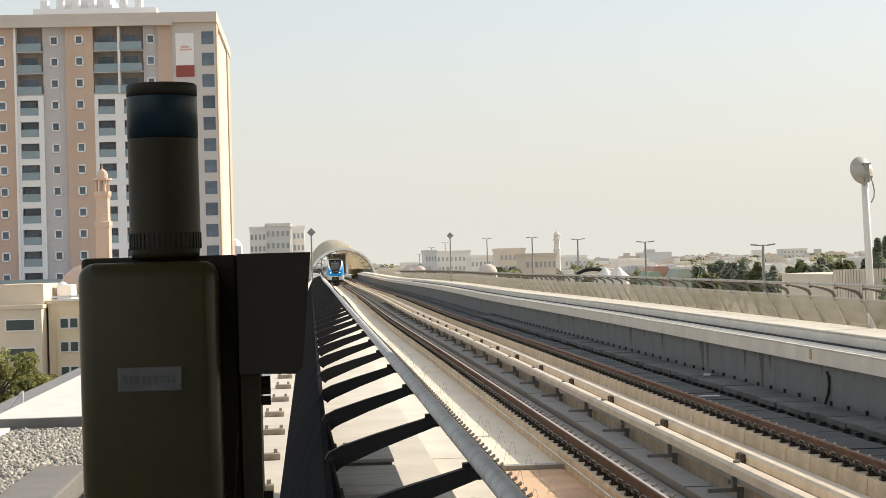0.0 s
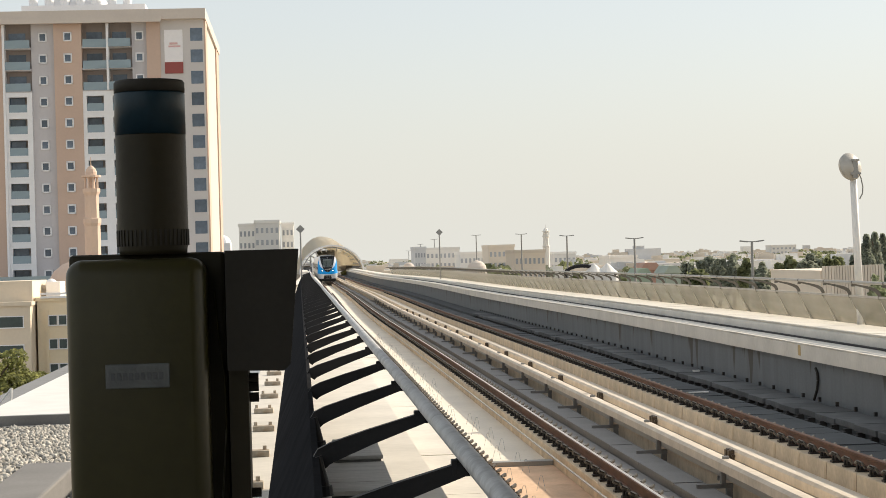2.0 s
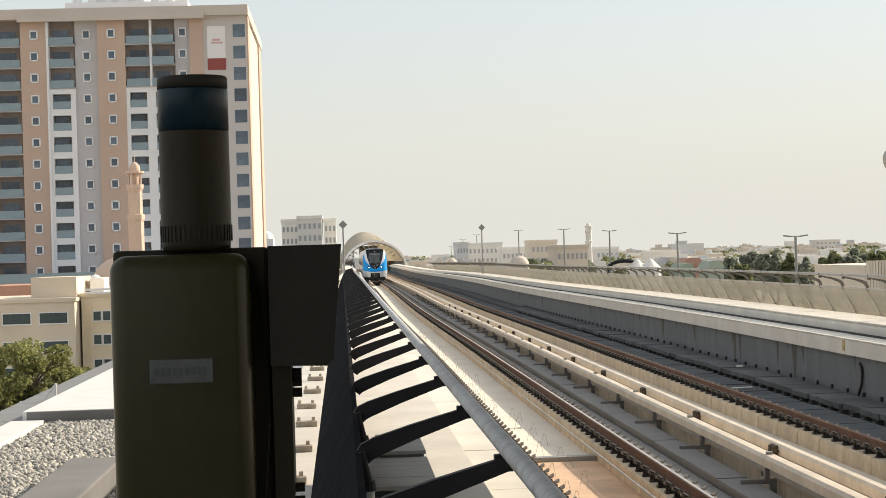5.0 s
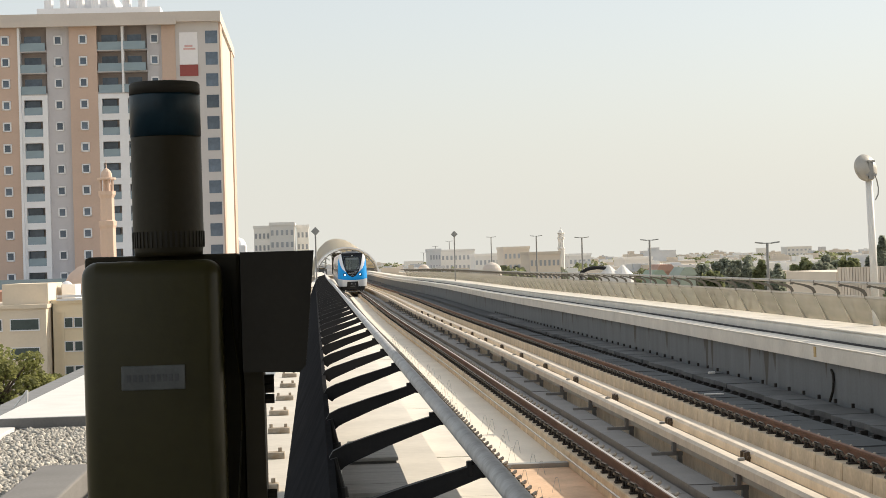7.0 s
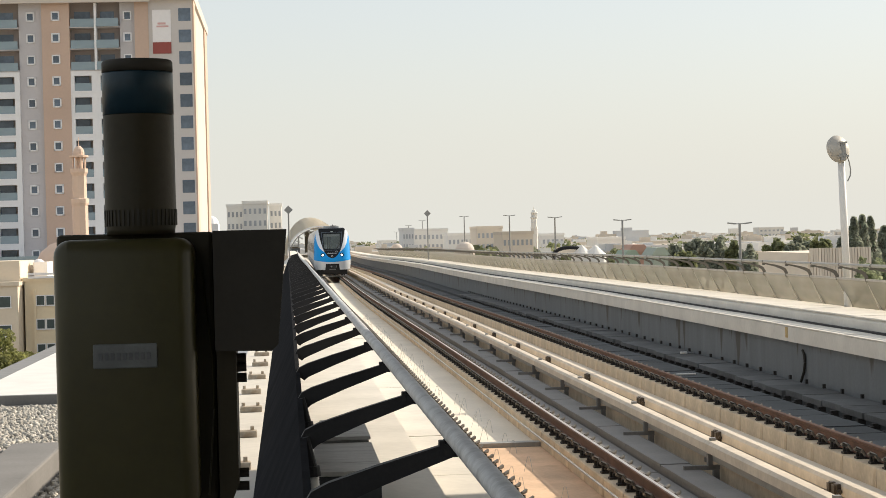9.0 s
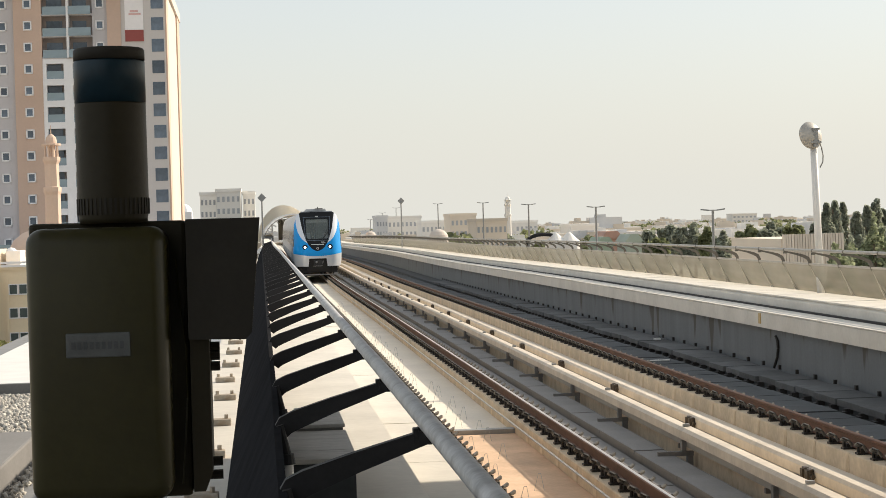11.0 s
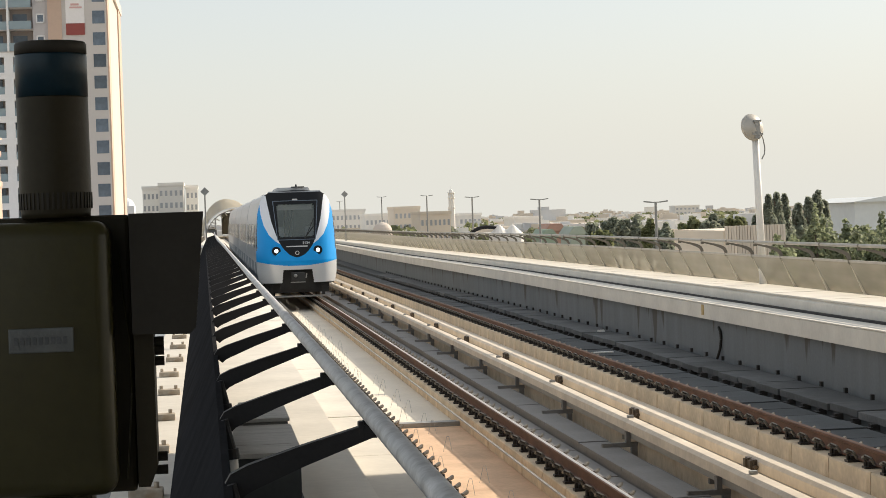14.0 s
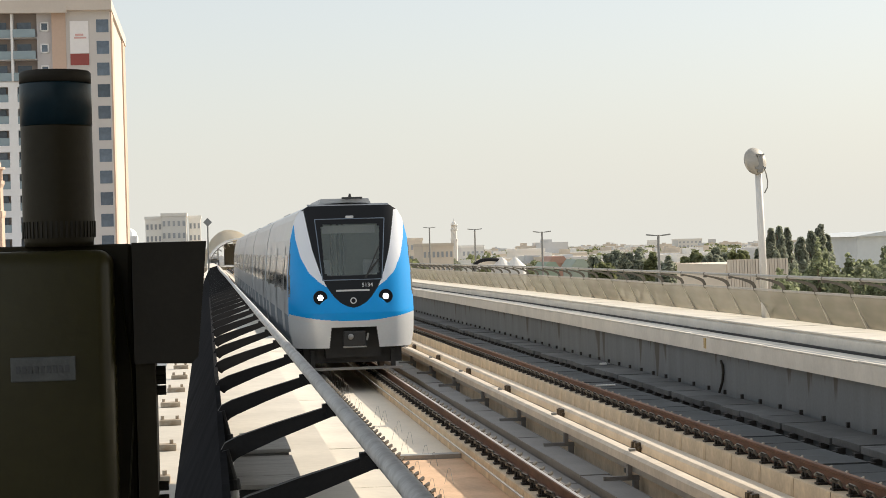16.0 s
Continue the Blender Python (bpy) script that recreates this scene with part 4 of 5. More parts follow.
# ---------------------------------------------------------------- gravel roof beside the viaduct
ROOFZ = 0.0
bm = bmesh.new()
box(bm, -6.6, -0.9, 7.62, 60, -0.6, ROOFZ - 0.03)
solo("technical_roof", bm, CONC_WALL, "flat concrete roof beside the viaduct", "roof", "structure")
bm = bmesh.new()
box(bm, -6.2, -0.9, 7.62, 60, GZ, -0.6)
solo("technical_building", bm, CONC_WALL, "plain concrete building under the gravel roof", "building", "structure")
gv, gf = [], []
rg = random.Random(5)
for k in range(7500):
    x, y = rg.uniform(-5.15, -2.6), rg.uniform(20, 33.4)
    if rg.random() < 0.35:
        x = rg.uniform(-5.15, -3.4)
    r = rg.uniform(0.03, 0.07)
    z = ROOFZ + rg.uniform(-0.02, 0.02)
    q = Euler((rg.uniform(0, 6), rg.uniform(0, 6), rg.uniform(0, 6))).to_matrix()
    c = len(gv)
    for d in ((1, 0, 0), (-1, 0, 0), (0, 0.9, 0), (0, -0.9, 0), (0, 0, 0.8), (0, 0, -0.8)):
        gv.append(q @ (Vector(d) * r * rg.uniform(0.85, 1.1)) + Vector((x, y, z)))
    for a in ((0, 2, 4), (2, 1, 4), (1, 3, 4), (3, 0, 4), (2, 0, 5), (1, 2, 5), (3, 1, 5), (0, 3, 5)):
        gf.append(tuple(c + i for i in a))
me = bpy.data.meshes.new("gravel")
me.from_pydata(gv, [], gf)
me.materials.append(GRAVEL)
me.polygons.foreach_set("use_smooth", [True] * len(gf))
tagged(new("gravel", me), "grey and tan roof gravel", "gravel", kind="stuff")
bm = bmesh.new()
box(bm, -5.80, -5.22, 10, 33.58, ROOFZ - 0.03, ROOFZ + 0.06, 0.02)
solo("roof_kerb", bm, WHITEPAINT, "white painted kerb along the roof edge", "kerb", "structure")
bm = bmesh.new()
box(bm, -5.53, -0.95, 33.6, 33.9, ROOFZ - 0.03, ROOFZ + 0.20, 0.015)
box(bm, -5.15, -0.95, 33.40, 33.6, ROOFZ - 0.03, ROOFZ + 0.03)
# grey here paints the shaded front of the white roof edge
solo("roof_upstand", bm, DUCT, "upstand across the roof, coloured grey for its shaded front", "kerb", "structure")
bm = bmesh.new()
extrude_poly(bm, [(-5.60, ROOFZ - 0.02), (-0.95, ROOFZ - 0.02), (-0.95, ROOFZ + 0.225), (-5.60, ROOFZ + 0.205)], 33.62, 60)
solo("white_roof", bm, WHITEPAINT, "white coated flat roof", "roof", "structure")
bm = bmesh.new()
box(bm, -3.46, -2.80, 12, 24.2, ROOFZ - 0.03, ROOFZ + 0.32, 0.03)
solo("roof_duct", bm, DUCT, "grey concrete coping block along the gravel roof", "coping", "structure")
bm = bmesh.new()
tube(bm, (-5.88, 39.3, -0.03), (-5.86, 39.3, 0.33), 0.028)
tube(bm, (-6.14, 39.3, -0.03), (-5.87, 39.3, 0.31), 0.02)
solo("roof_stay", bm, WHITEPAINT, "small white steel stay on the roof kerb", "stay")

# ---------------------------------------------------------------- apartment tower
TAN = material("tower_tan", (0.57, 0.425, 0.34), 0.85, vary=0.07, scale=0.15, fine=3, bump=0)
GREYW = material("tower_grey", (0.55, 0.53, 0.54), 0.85, vary=0.06, scale=0.15, fine=3, bump=0)
PALE = material("tower_pale", (0.82, 0.82, 0.83), 0.8, vary=0.05, scale=0.15, fine=3, bump=0, stain=(0.6, 0.58, 0.56), spread=-0.05)
GREYL = material("tower_lightgrey", (0.60, 0.57, 0.55), 0.85, vary=0.05, scale=0.15, fine=3, bump=0)
CREAM = material("tower_cream", (0.60, 0.535, 0.475), 0.85, vary=0.06, scale=0.15, fine=3, bump=0)
WGLASS = material("window_glass", (0.10, 0.13, 0.17), 0.1, vary=0.35, scale=0.25, fine=2, bump=0, rnd=0.35)
BALC = clear_glass("balcony_glass", (0.33, 0.42, 0.47), 0.22, 0.1)
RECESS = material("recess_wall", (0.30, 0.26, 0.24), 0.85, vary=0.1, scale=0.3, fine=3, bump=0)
SIGN = material("sign_white", (0.84, 0.82, 0.82), 0.6, vary=0.03, bump=0)
SIGNRED = material("sign_red", (0.30, 0.07, 0.06), 0.6, vary=0.05, bump=0)

TX, TY, TZ = -13.2, 287.0, 39.9      # right front corner and roof
FL = 3.19
tower = thing("apartment_tower", "tall tan, grey and white apartment tower with balconies", "building", at=(0, 0, 0))
PXM = 0.0845


def tx(px):
    return TX - (438 - px) * PXM


# columns: left and right edge on the facade grid, kind
cols = [(-95, -50, "grey"), (-50, -6, "tan"), (-6, 43, "balcony"), (43, 90, "tan"), (90, 137, "bay"), (137, 177, "grey"), (177, 225, "tan"), (225, 270, "bay"),
        (270, 312, "bay2"), (312, 338, "grey"), (338, 362, "tan0"), (362, 438, "pale")]
FLOORS = 15
ROW0 = TZ - 3.15                  # height of the top window row's centre
b = bmesh.new()
box(b, tx(-95), TX, TY + 1.8, TY + 50, GZ, TZ - 0.5)
part("core_wall", b, CREAM, tower, "cream rear and side walls")
b = bmesh.new()
box(b, TX - 0.02, TX + 0.25, TY + 0.6, TY + 6, GZ, TZ - 0.8)
part("side_pier", b, TAN, tower, "tan pilaster on the side wall")
b = bmesh.new()
box(b, TX - 0.02, TX + 0.22, TY + 40, TY + 49, GZ, TZ - 0.8)
part("side_pier", b, TAN, tower, "tan pilaster on the side wall")
b = bmesh.new()
box(b, tx(-97), TX + 0.35, TY - 0.9, TY + 50.9, TZ - 0.9, TZ + 0.6)
box(b, tx(40), tx(365), TY - 1.15, TY - 0.5, TZ - 1.3, TZ - 0.4)
part("cornice", b, CREAM, tower, "pale projecting roof cornice")
b = bmesh.new()
box(b, tx(110), tx(330), TY + 8, TY + 30, TZ, TZ + 2.6)
box(b, tx(150), tx(250), TY + 10, TY + 25, TZ + 2.6, TZ + 4.4)
for k in range(7):
    tube(b, (tx(130 + k * 28), TY + 9, TZ + 2.6), (tx(130 + k * 28), TY + 9, TZ + 3.9), 0.7, seg=10)
part("roof_plant", b, PALE, tower, "white roof tanks and plant rooms")

wf = bmesh.new()
for s in ((-0.62, -0.42), (0.42, 0.62)):
    box(wf, s[0], s[1], -0.08, 0.12, -0.7, 0.7)
box(wf, -0.62, 0.62, -0.08, 0.12, 0.5, 0.7)
box(wf, -0.62, 0.62, -0.08, 0.12, -0.7, -0.5)
WFRAME = finish("window_frame", wf, PALE)
wp = bmesh.new()
box(wp, -0.42, 0.42, 0.0, 0.05, -0.5, 0.5)
WPANE = finish("pane", wp, WGLASS)
bp_ = bmesh.new()
box(bp_, -0.9, 0.9, -0.01, 0.05, -0.95, 0.95)
BIGPANE = finish("pane", bp_, WGLASS)


def side_shadow_box(name, x0, x1, y0, y1, z0, z1, mat, label=""):
    bb = bmesh.new()
    box(bb, x0, x1, y0, y1, z0, z1)
    return part(name, bb, mat, tower, label)


for a, c, kind in cols:
    xa, xb = tx(a), tx(c)
    if kind in ("tan", "grey", "tan0", "pale"):
        out = {"tan": 0.0, "tan0": 0.1, "grey": 0.6, "pale": 0.3}[kind]
        m = {"tan": TAN, "tan0": TAN, "grey": GREYW, "pale": GREYL}[kind]
        wall = side_shadow_box("pier_wall", xa, xb, TY + out, TY + 1.82, GZ, TZ - 0.9, m)
        for f in range(FLOORS):
            zc = ROW0 - f * FL
            if kind in ("tan", "grey"):
                w = part("window", None, None, tower, data=WFRAME, at=pose((xa + xb) / 2, TY + out - 0.05, zc))
                part("pane", None, None, w, data=WPANE, at=pose(0, 0.03, 0))
            elif kind == "pale":
                w = part("window", None, None, tower, data=BIGPANE, at=pose(tx(425), TY + out - 0.03, zc))
    else:
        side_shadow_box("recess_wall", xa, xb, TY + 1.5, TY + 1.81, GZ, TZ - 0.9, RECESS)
        for f in range(FLOORS):
            zc = ROW0 - f * FL
            slab_m = PALE if (f >= 3 and kind != "balcony") else GREYW
            side_shadow_box("balcony_slab", xa, xb, TY + 0.05, TY + 1.5, zc - 1.75, zc - 1.5, slab_m)
            if f < 3 or kind == "balcony":
                side_shadow_box("balcony_glass", xa + 0.15, xb - 0.15, TY - (0.45 if kind == "bay2" else 0.02), TY + 0.05, zc - 1.62, zc - 0.42, BALC)
                side_shadow_box("door_pane", xa + 0.6, xb - 0.9, TY + 1.42, TY + 1.5, zc - 1.4, zc + 0.75, WGLASS)
            else:
                side_shadow_box("bay_panel", xa, xb, TY + 0.1, TY + 1.5, zc + 0.75, zc + 1.53, PALE)
                side_shadow_box("bay_jamb", xa, xa + 0.55, TY + 0.1, TY + 1.5, zc - 1.5, zc + 0.75, PALE)
                side_shadow_box("bay_jamb", xb - 0.75, xb, TY + 0.1, TY + 1.5, zc - 1.5, zc + 0.75, PALE)
                side_shadow_box("balcony_glass", xa + 0.56, xb - 0.76, TY + 0.2, TY + 0.26, zc - 1.5, zc - 0.35, BALC)
                side_shadow_box("bay_window", xa + 0.56, xb - 1.2, TY + 1.3, TY + 1.4, zc - 1.2, zc + 0.7, WGLASS)
side_shadow_box("frame_line", tx(88), tx(92), TY - 0.3, TY + 1.5, GZ, TZ - 1.2, PALE)
side_shadow_box("frame_line", tx(268), tx(272), TY - 0.3, TY + 1.5, ROW0 - 8, TZ - 1.2, PALE)
side_shadow_box("wall_sign", tx(369), tx(401), TY + 0.15, TY + 0.30, TZ - 7.2, TZ - 2.4, SIGN, "white hanging banner")
side_shadow_box("wall_sign", tx(369), tx(401), TY + 0.15, TY + 0.30, TZ - 8.9, TZ - 7.22, SIGNRED, "dark red banner foot")
bb = bmesh.new()
box(bb, tx(376), tx(397), TY + 0.10, TY + 0.15, TZ - 5.0, TZ - 4.75)
box(bb, tx(378), tx(392), TY + 0.10, TY + 0.15, TZ - 4.6, TZ - 4.3)
part("banner_print", bb, material("faded_print", (0.66, 0.42, 0.40), 0.6, vary=0.05, bump=0), tower)
# terrace with glass rail at the tower foot
side_shadow_box("podium", tx(-95), tx(438), TY - 12, TY - 0.05, GZ, 0.2, GREYW, "grey podium")
side_shadow_box("podium_rail", tx(-95), tx(200), TY - 12.1, TY - 12, 0.2, 1.5, BALC, "glass podium railing")

# ---------------------------------------------------------------- mosque minaret and low buildings on the town side
PINK = material("minaret_stone", (0.66, 0.50, 0.40), 0.85, vary=0.06, scale=0.4, fine=4, bump=0)


def minaret(at, h, mat, r=1.5):
    ob = thing("minaret", "pale stone minaret with a balcony and small dome", "minaret", at=at)
    b = bmesh.new()
    revolve(b, [(r, 0), (r, h * 0.705)], 8)
    part("shaft", b, mat, ob)
    b = bmesh.new()
    revolve(b, [(r, h * 0.705), (r * 1.13, h * 0.72), (r * 1.13, h * 0.742), (r * 0.90, h * 0.745), (r * 0.90, h * 0.855), (r * 1.10, h * 0.872), (r * 1.10, h * 0.89)], 8)
    part("gallery", b, mat, ob)
    b = bmesh.new()
    revolve(b, [(r * 0.45, h * 0.89), (r * 0.45, h * 0.945)], 8)
    part("lantern_core", b, mat, ob)
    for k in range(8):
        a = math.pi * (k + 0.5) / 4
        b = bmesh.new()
        tube(b, (r * 0.8 * math.cos(a), r * 0.8 * math.sin(a), h * 0.89), (r * 0.8 * math.cos(a), r * 0.8 * math.sin(a), h * 0.945), 0.13 * r, seg=6)
        part("column", b, mat, ob)
    b = bmesh.new()
    revolve(b, [(r * 1.22, h * 0.945), (r * 1.22, h * 0.955), (r * 0.72, h * 0.957), (r * 0.72, h * 0.97), (r * 0.60, h * 0.985), (r * 0.34, h * 0.997), (0.06, h * 1.003), (0.03, h * 1.045)], 12)
    part("cap", b, mat, ob, smooth=False)
    return ob


minaret((-22.38, 212, GZ), 22.25, PINK, 0.86)
b = bmesh.new()
revolve(b, [(3.2, 0), (3.1, 0.9), (2.5, 2.0), (1.5, 2.8), (0.4, 3.2), (0.05, 3.6)], 20)
solo("mosque_dome", b, PINK, "pale pink dome of the mosque", "dome", smooth=True, at=pose(-24.6, 215, 0.2))
b = bmesh.new()
box(b, -34, -15, 212, 232, GZ, 0.2)
solo("mosque_hall", b, CREAM, "cream mosque hall under the dome", "building")

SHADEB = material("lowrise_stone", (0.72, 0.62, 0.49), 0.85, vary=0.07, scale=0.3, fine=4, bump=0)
CREAM2 = material("lowrise_cream", (0.84, 0.72, 0.52), 0.85, vary=0.06, scale=0.3, fine=4, bump=0)
LOWGLASS = material("lowrise_glass", (0.05, 0.075, 0.075), 0.35, vary=0.4, scale=0.5, fine=3, bump=0)
TERRA = material("terracotta", (0.55, 0.31, 0.22), 0.85, vary=0.08, scale=0.3, fine=4, bump=0)
LY = 172.0
K = LY / 3396.0


def lx(px):
    return (px - 607) * K


def lz(px, py):
    return 2.75 - (py - 452 - (607 - px) * 0.0286) * K


def town_block(name, label, x0, x1, y0, y1, ztop, mat, windows, at_roof=None):
    ob = thing(name, label, "building")
    b = bmesh.new()
    box(b, x0, x1, y0, y1, GZ, ztop)
    part("wall", b, mat, ob)
    b = bmesh.new()
    box(b, x0 - 0.15, x1 + 0.15, y0 - 0.15, y1, ztop, ztop + 0.35)
    part("parapet", b, mat, ob)
    for wx0, wx1, wz0, wz1 in windows:
        b = bmesh.new()
        for f in ((wx0 - 0.08, wx0, wz0, wz1), (wx1, wx1 + 0.08, wz0, wz1), (wx0 - 0.08, wx1 + 0.08, wz1, wz1 + 0.08), (wx0 - 0.12, wx1 + 0.12, wz0 - 0.1, wz0)):
            box(b, f[0], f[1], y0 - 0.08, y0 + 0.02, f[2], f[3])
        w = part("window", b, PALE, ob)
        b = bmesh.new()
        box(b, wx0, wx1, y0 - 0.02, y0 + 0.02, wz0, wz1)
        part("pane", b, LOWGLASS, w)
    return ob


ws = []
for a, c in ((-60, -15), (12, 60), (76, 124)):
    for p, q in ((553, 571), (603, 621), (648, 664)):
        ws.append((lx(a), lx(c), lz(60, q), lz(60, p)))
town_block("office_block", "beige low office block with ribbon windows", lx(-160), lx(137), LY, LY + 20, lz(60, 534), SHADEB, ws)
b = bmesh.new()
box(b, lx(56), lx(136), LY + 2, LY + 12, lz(60, 534) + 0.36, lz(60, 491))
solo("roof_room", b, SHADEB, "plain beige stair room on the office roof", "roof room")
ws = []
for a, c in ((162, 175), (179, 192), (206, 220), (226, 240)):
    for p, q in ((551, 567), (593, 609), (637, 652)):
        ws.append((lx(a), lx(c), lz(180, q), lz(180, p)))
cb = town_block("cream_block", "cream low building with paired windows and pilasters", lx(141), lx(330), LY + 3, LY + 25, lz(170, 525), CREAM2, ws)
for p in (158, 198, 244):
    b = bmesh.new()
    box(b, lx(p) - 0.12, lx(p) + 0.12, LY + 2.85, LY + 3.0, GZ, lz(170, 540))
    part("pilaster", b, CREAM2, cb)
for p in (512, 518):
    b = bmesh.new()
    box(b, lx(148), lx(330), LY + 2.7, LY + 3.0, lz(170, p) - 0.1, lz(170, p) + 0.1)
    part("band_course", b, PALE, cb)
b = bmesh.new()
box(b, lx(145), lx(170), LY + 8, LY + 12, lz(170, 525) + 0.36, lz(160, 492))
ball(b, (lx(152), LY + 9, lz(155, 497)), 0.55)
solo("roof_tank", b, PALE, "white water tank on the roof", "tank")
b = bmesh.new()
box(b, lx(-160), lx(60), LY + 40, LY + 55, GZ, lz(30, 512))
solo("terracotta_block", b, TERRA, "terracotta coloured low building behind", "building")

# ---------------------------------------------------------------- vegetation
LEAF = leafy("leaf_green", (0.20, 0.22, 0.11))
# far foliage: distance haze is mixed into this leaf colour
LEAF_HAZE = leafy("leaf_hazed", (0.31, 0.335, 0.265))
LEAF_B = leafy("leaf_shrub", (0.27, 0.30, 0.185))
LEAF_Y = leafy("leaf_yellow", (0.28, 0.29, 0.11))
BARK = material("bark", (0.13, 0.10, 0.075), 0.9, vary=0.3, scale=4, fine=30)


def crown_mesh(seed, blobs, n, leaf, mat):
    """Leaf clumps on a set of ellipsoids (centre, radii)."""
    rg = random.Random(seed)
    v, f = [], []
    for k in range(n):
        c, r = blobs[rg.randrange(len(blobs))]
        d = Vector((rg.gauss(0, 1), rg.gauss(0, 1), rg.gauss(0, 1))).normalized() * rg.uniform(0.55, 1.08) ** 0.6
        p = Vector((c[0] + d.x * r[0], c[1] + d.y * r[1], c[2] + d.z * r[2]))
        q = Euler((rg.uniform(-1.2, 1.2), rg.uniform(-1.2, 1.2), rg.uniform(0, 6.3))).to_matrix()
        s = leaf * rg.uniform(0.6, 1.5)
        i = len(v)
        v += [p + q @ Vector(o) * s for o in ((-0.5, -0.2, 0), (0, -0.5, 0.15), (0.55, 0, 0), (0.1, 0.5, 0.12), (-0.45, 0.3, -0.1))]
        f.append((i, i + 1, i + 2, i + 3, i + 4))
    me = bpy.data.meshes.new("crown")
    me.from_pydata(v, [], f)
    me.materials.append(mat)
    return me


def tree(at, h, r, mat, seed, label, shape="round", n=1600, leaf=0.3):
    rg = random.Random(seed)
    ob = thing("tree", label, "tree", at=at)
    b = bmesh.new()
    tube(b, (0, 0, 0), (0.1, 0, h * 0.5), h * 0.03, h * 0.018, 8)
    blobs = []
    if shape == "round":
        for k in range(30 if h < 14 else 20):
            a, q = rg.uniform(0, 6.3), 0.85 * rg.random() ** 0.5
            c = (r * q * math.cos(a), r * q * math.sin(a), h * (0.36 + 0.52 * rg.random() * (1 - 0.35 * q)))
            blobs.append((c, (r * rg.uniform(0.18, 0.36),) * 2 + (h * rg.uniform(0.05, 0.11),)))
            tube(b, (0.1, 0, h * 0.42), c, h * 0.012, h * 0.004, 6)
    else:
        for k in range(26):
            t = (k / 25) ** 0.7
            z = h * (0.30 + 0.67 * t)
            w = r * (1.15 - 0.95 * t ** 2.6) * rg.uniform(0.8, 1.15)
            c = (rg.uniform(-0.55, 0.55) * w, rg.uniform(-0.5, 0.5) * w, z)
            blobs.append((c, (w * rg.uniform(0.35, 0.6), w * rg.uniform(0.35, 0.6), h * rg.uniform(0.03, 0.06))))
            tube(b, (0.05, 0, z - h * 0.1), (rg.uniform(-r, r) * 0.5, rg.uniform(-r, r) * 0.5, z), h * 0.008, h * 0.003, 5)
    part("trunk", b, BARK, ob)
    part("crown", None, None, ob, data=crown_mesh(seed, blobs, n, leaf, mat))
    return ob


G = "green leafy tree with an uneven crown below the viaduct"
tree((-19.5, 118, GZ), 8.0, 3.4, LEAF_Y, 1, G, n=9000, leaf=0.17)
tree((-22.6, 116, GZ), 7.6, 3.0, LEAF_Y, 2, G, n=7500, leaf=0.17)
tree((-16.9, 124, GZ), 5.6, 2.3, LEAF_Y, 3, G, n=5000, leaf=0.16)


def rx(px, y):
    """Sideways place at distance y of a bearing."""
    return (px - 364) / 3396 * y


def rz(px, py, y):
    return 2.75 - (py - 450 + (px - 364) * 0.028) / 3396 * y


def tree_at(px, top, y, wpx, mat, seed, shape, label, n=1500, fine=0.0026):
    zt = rz(px, top, y)
    tree((rx(px, y), y, GZ), (zt - GZ) / (0.90 if shape == "round" else 1.02), wpx / 2 / 3396 * y, mat, seed, label, shape, n, leaf=fine * y)


CON = "green conifer beyond the street, leaf colour paled for haze"
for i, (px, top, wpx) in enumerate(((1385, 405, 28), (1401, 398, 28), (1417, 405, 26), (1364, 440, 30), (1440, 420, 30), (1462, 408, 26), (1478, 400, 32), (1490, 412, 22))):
    tree_at(px, top + 1, 190 + i * 3, wpx * 1.35, LEAF_HAZE, 20 + i, "cone", CON, 3400)
RND = "green tree along the street, leaf colour paled for haze"
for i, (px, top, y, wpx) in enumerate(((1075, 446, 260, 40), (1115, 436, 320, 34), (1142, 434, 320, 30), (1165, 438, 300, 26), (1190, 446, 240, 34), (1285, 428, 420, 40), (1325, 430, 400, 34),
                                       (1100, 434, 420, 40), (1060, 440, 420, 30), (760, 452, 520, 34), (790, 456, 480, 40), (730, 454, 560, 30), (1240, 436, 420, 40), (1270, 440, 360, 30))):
    tree_at(px, top + (9 if px > 1040 else 3), y, wpx, LEAF_HAZE if i % 3 else LEAF, 40 + i, "round", RND, 2000)
BUSH = "broad dusty green shrubbery beside the viaduct"
for i in range(19):
    px = 1416 + 21 * i
    tree_at(px, 452 - 0.085 * (px - 1420) - (3 if i % 3 else 9), 74 + (i * 7) % 17, 74 + (i * 5) % 3 * 14, LEAF_B, 60 + i, "round", BUSH, 6500, 0.0019)


# ---------------------------------------------------------------- street lamps, signs and dish
def street_lamp(at, h):
    ob = thing("street_lamp", "grey street lamp with two short arms", "street lamp", "street lamps", at=at)
    b = bmesh.new()
    tube(b, (0, 0, 0), (0, 0, h), 0.20, 0.13, 10)
    part("pole", b, STEEL, ob)
    b = bmesh.new()
    tube(b, (-0.5, 0, h - 0.05), (0.5, 0, h - 0.05), 0.05, seg=6)
    part("arm", b, STEEL, ob)
    for s in (-1, 1):
        b = bmesh.new()
        box(b, -0.42, 0.42, -0.16, 0.16, -0.07, 0.07, 0.03, m=pose(s * 0.85, 0, h, 0, -s * 7, 0))
        part("lamp_head", b, STEEL, ob)
    return ob


for y, top in ((194, 3.4), (263, 4.5), (330, 5.7), (398, 6.9), (500, 8.0), (655, 8.6), (730, 7.5), (810, 5.4)):
    street_lamp((46.4, y, GZ), top - GZ)


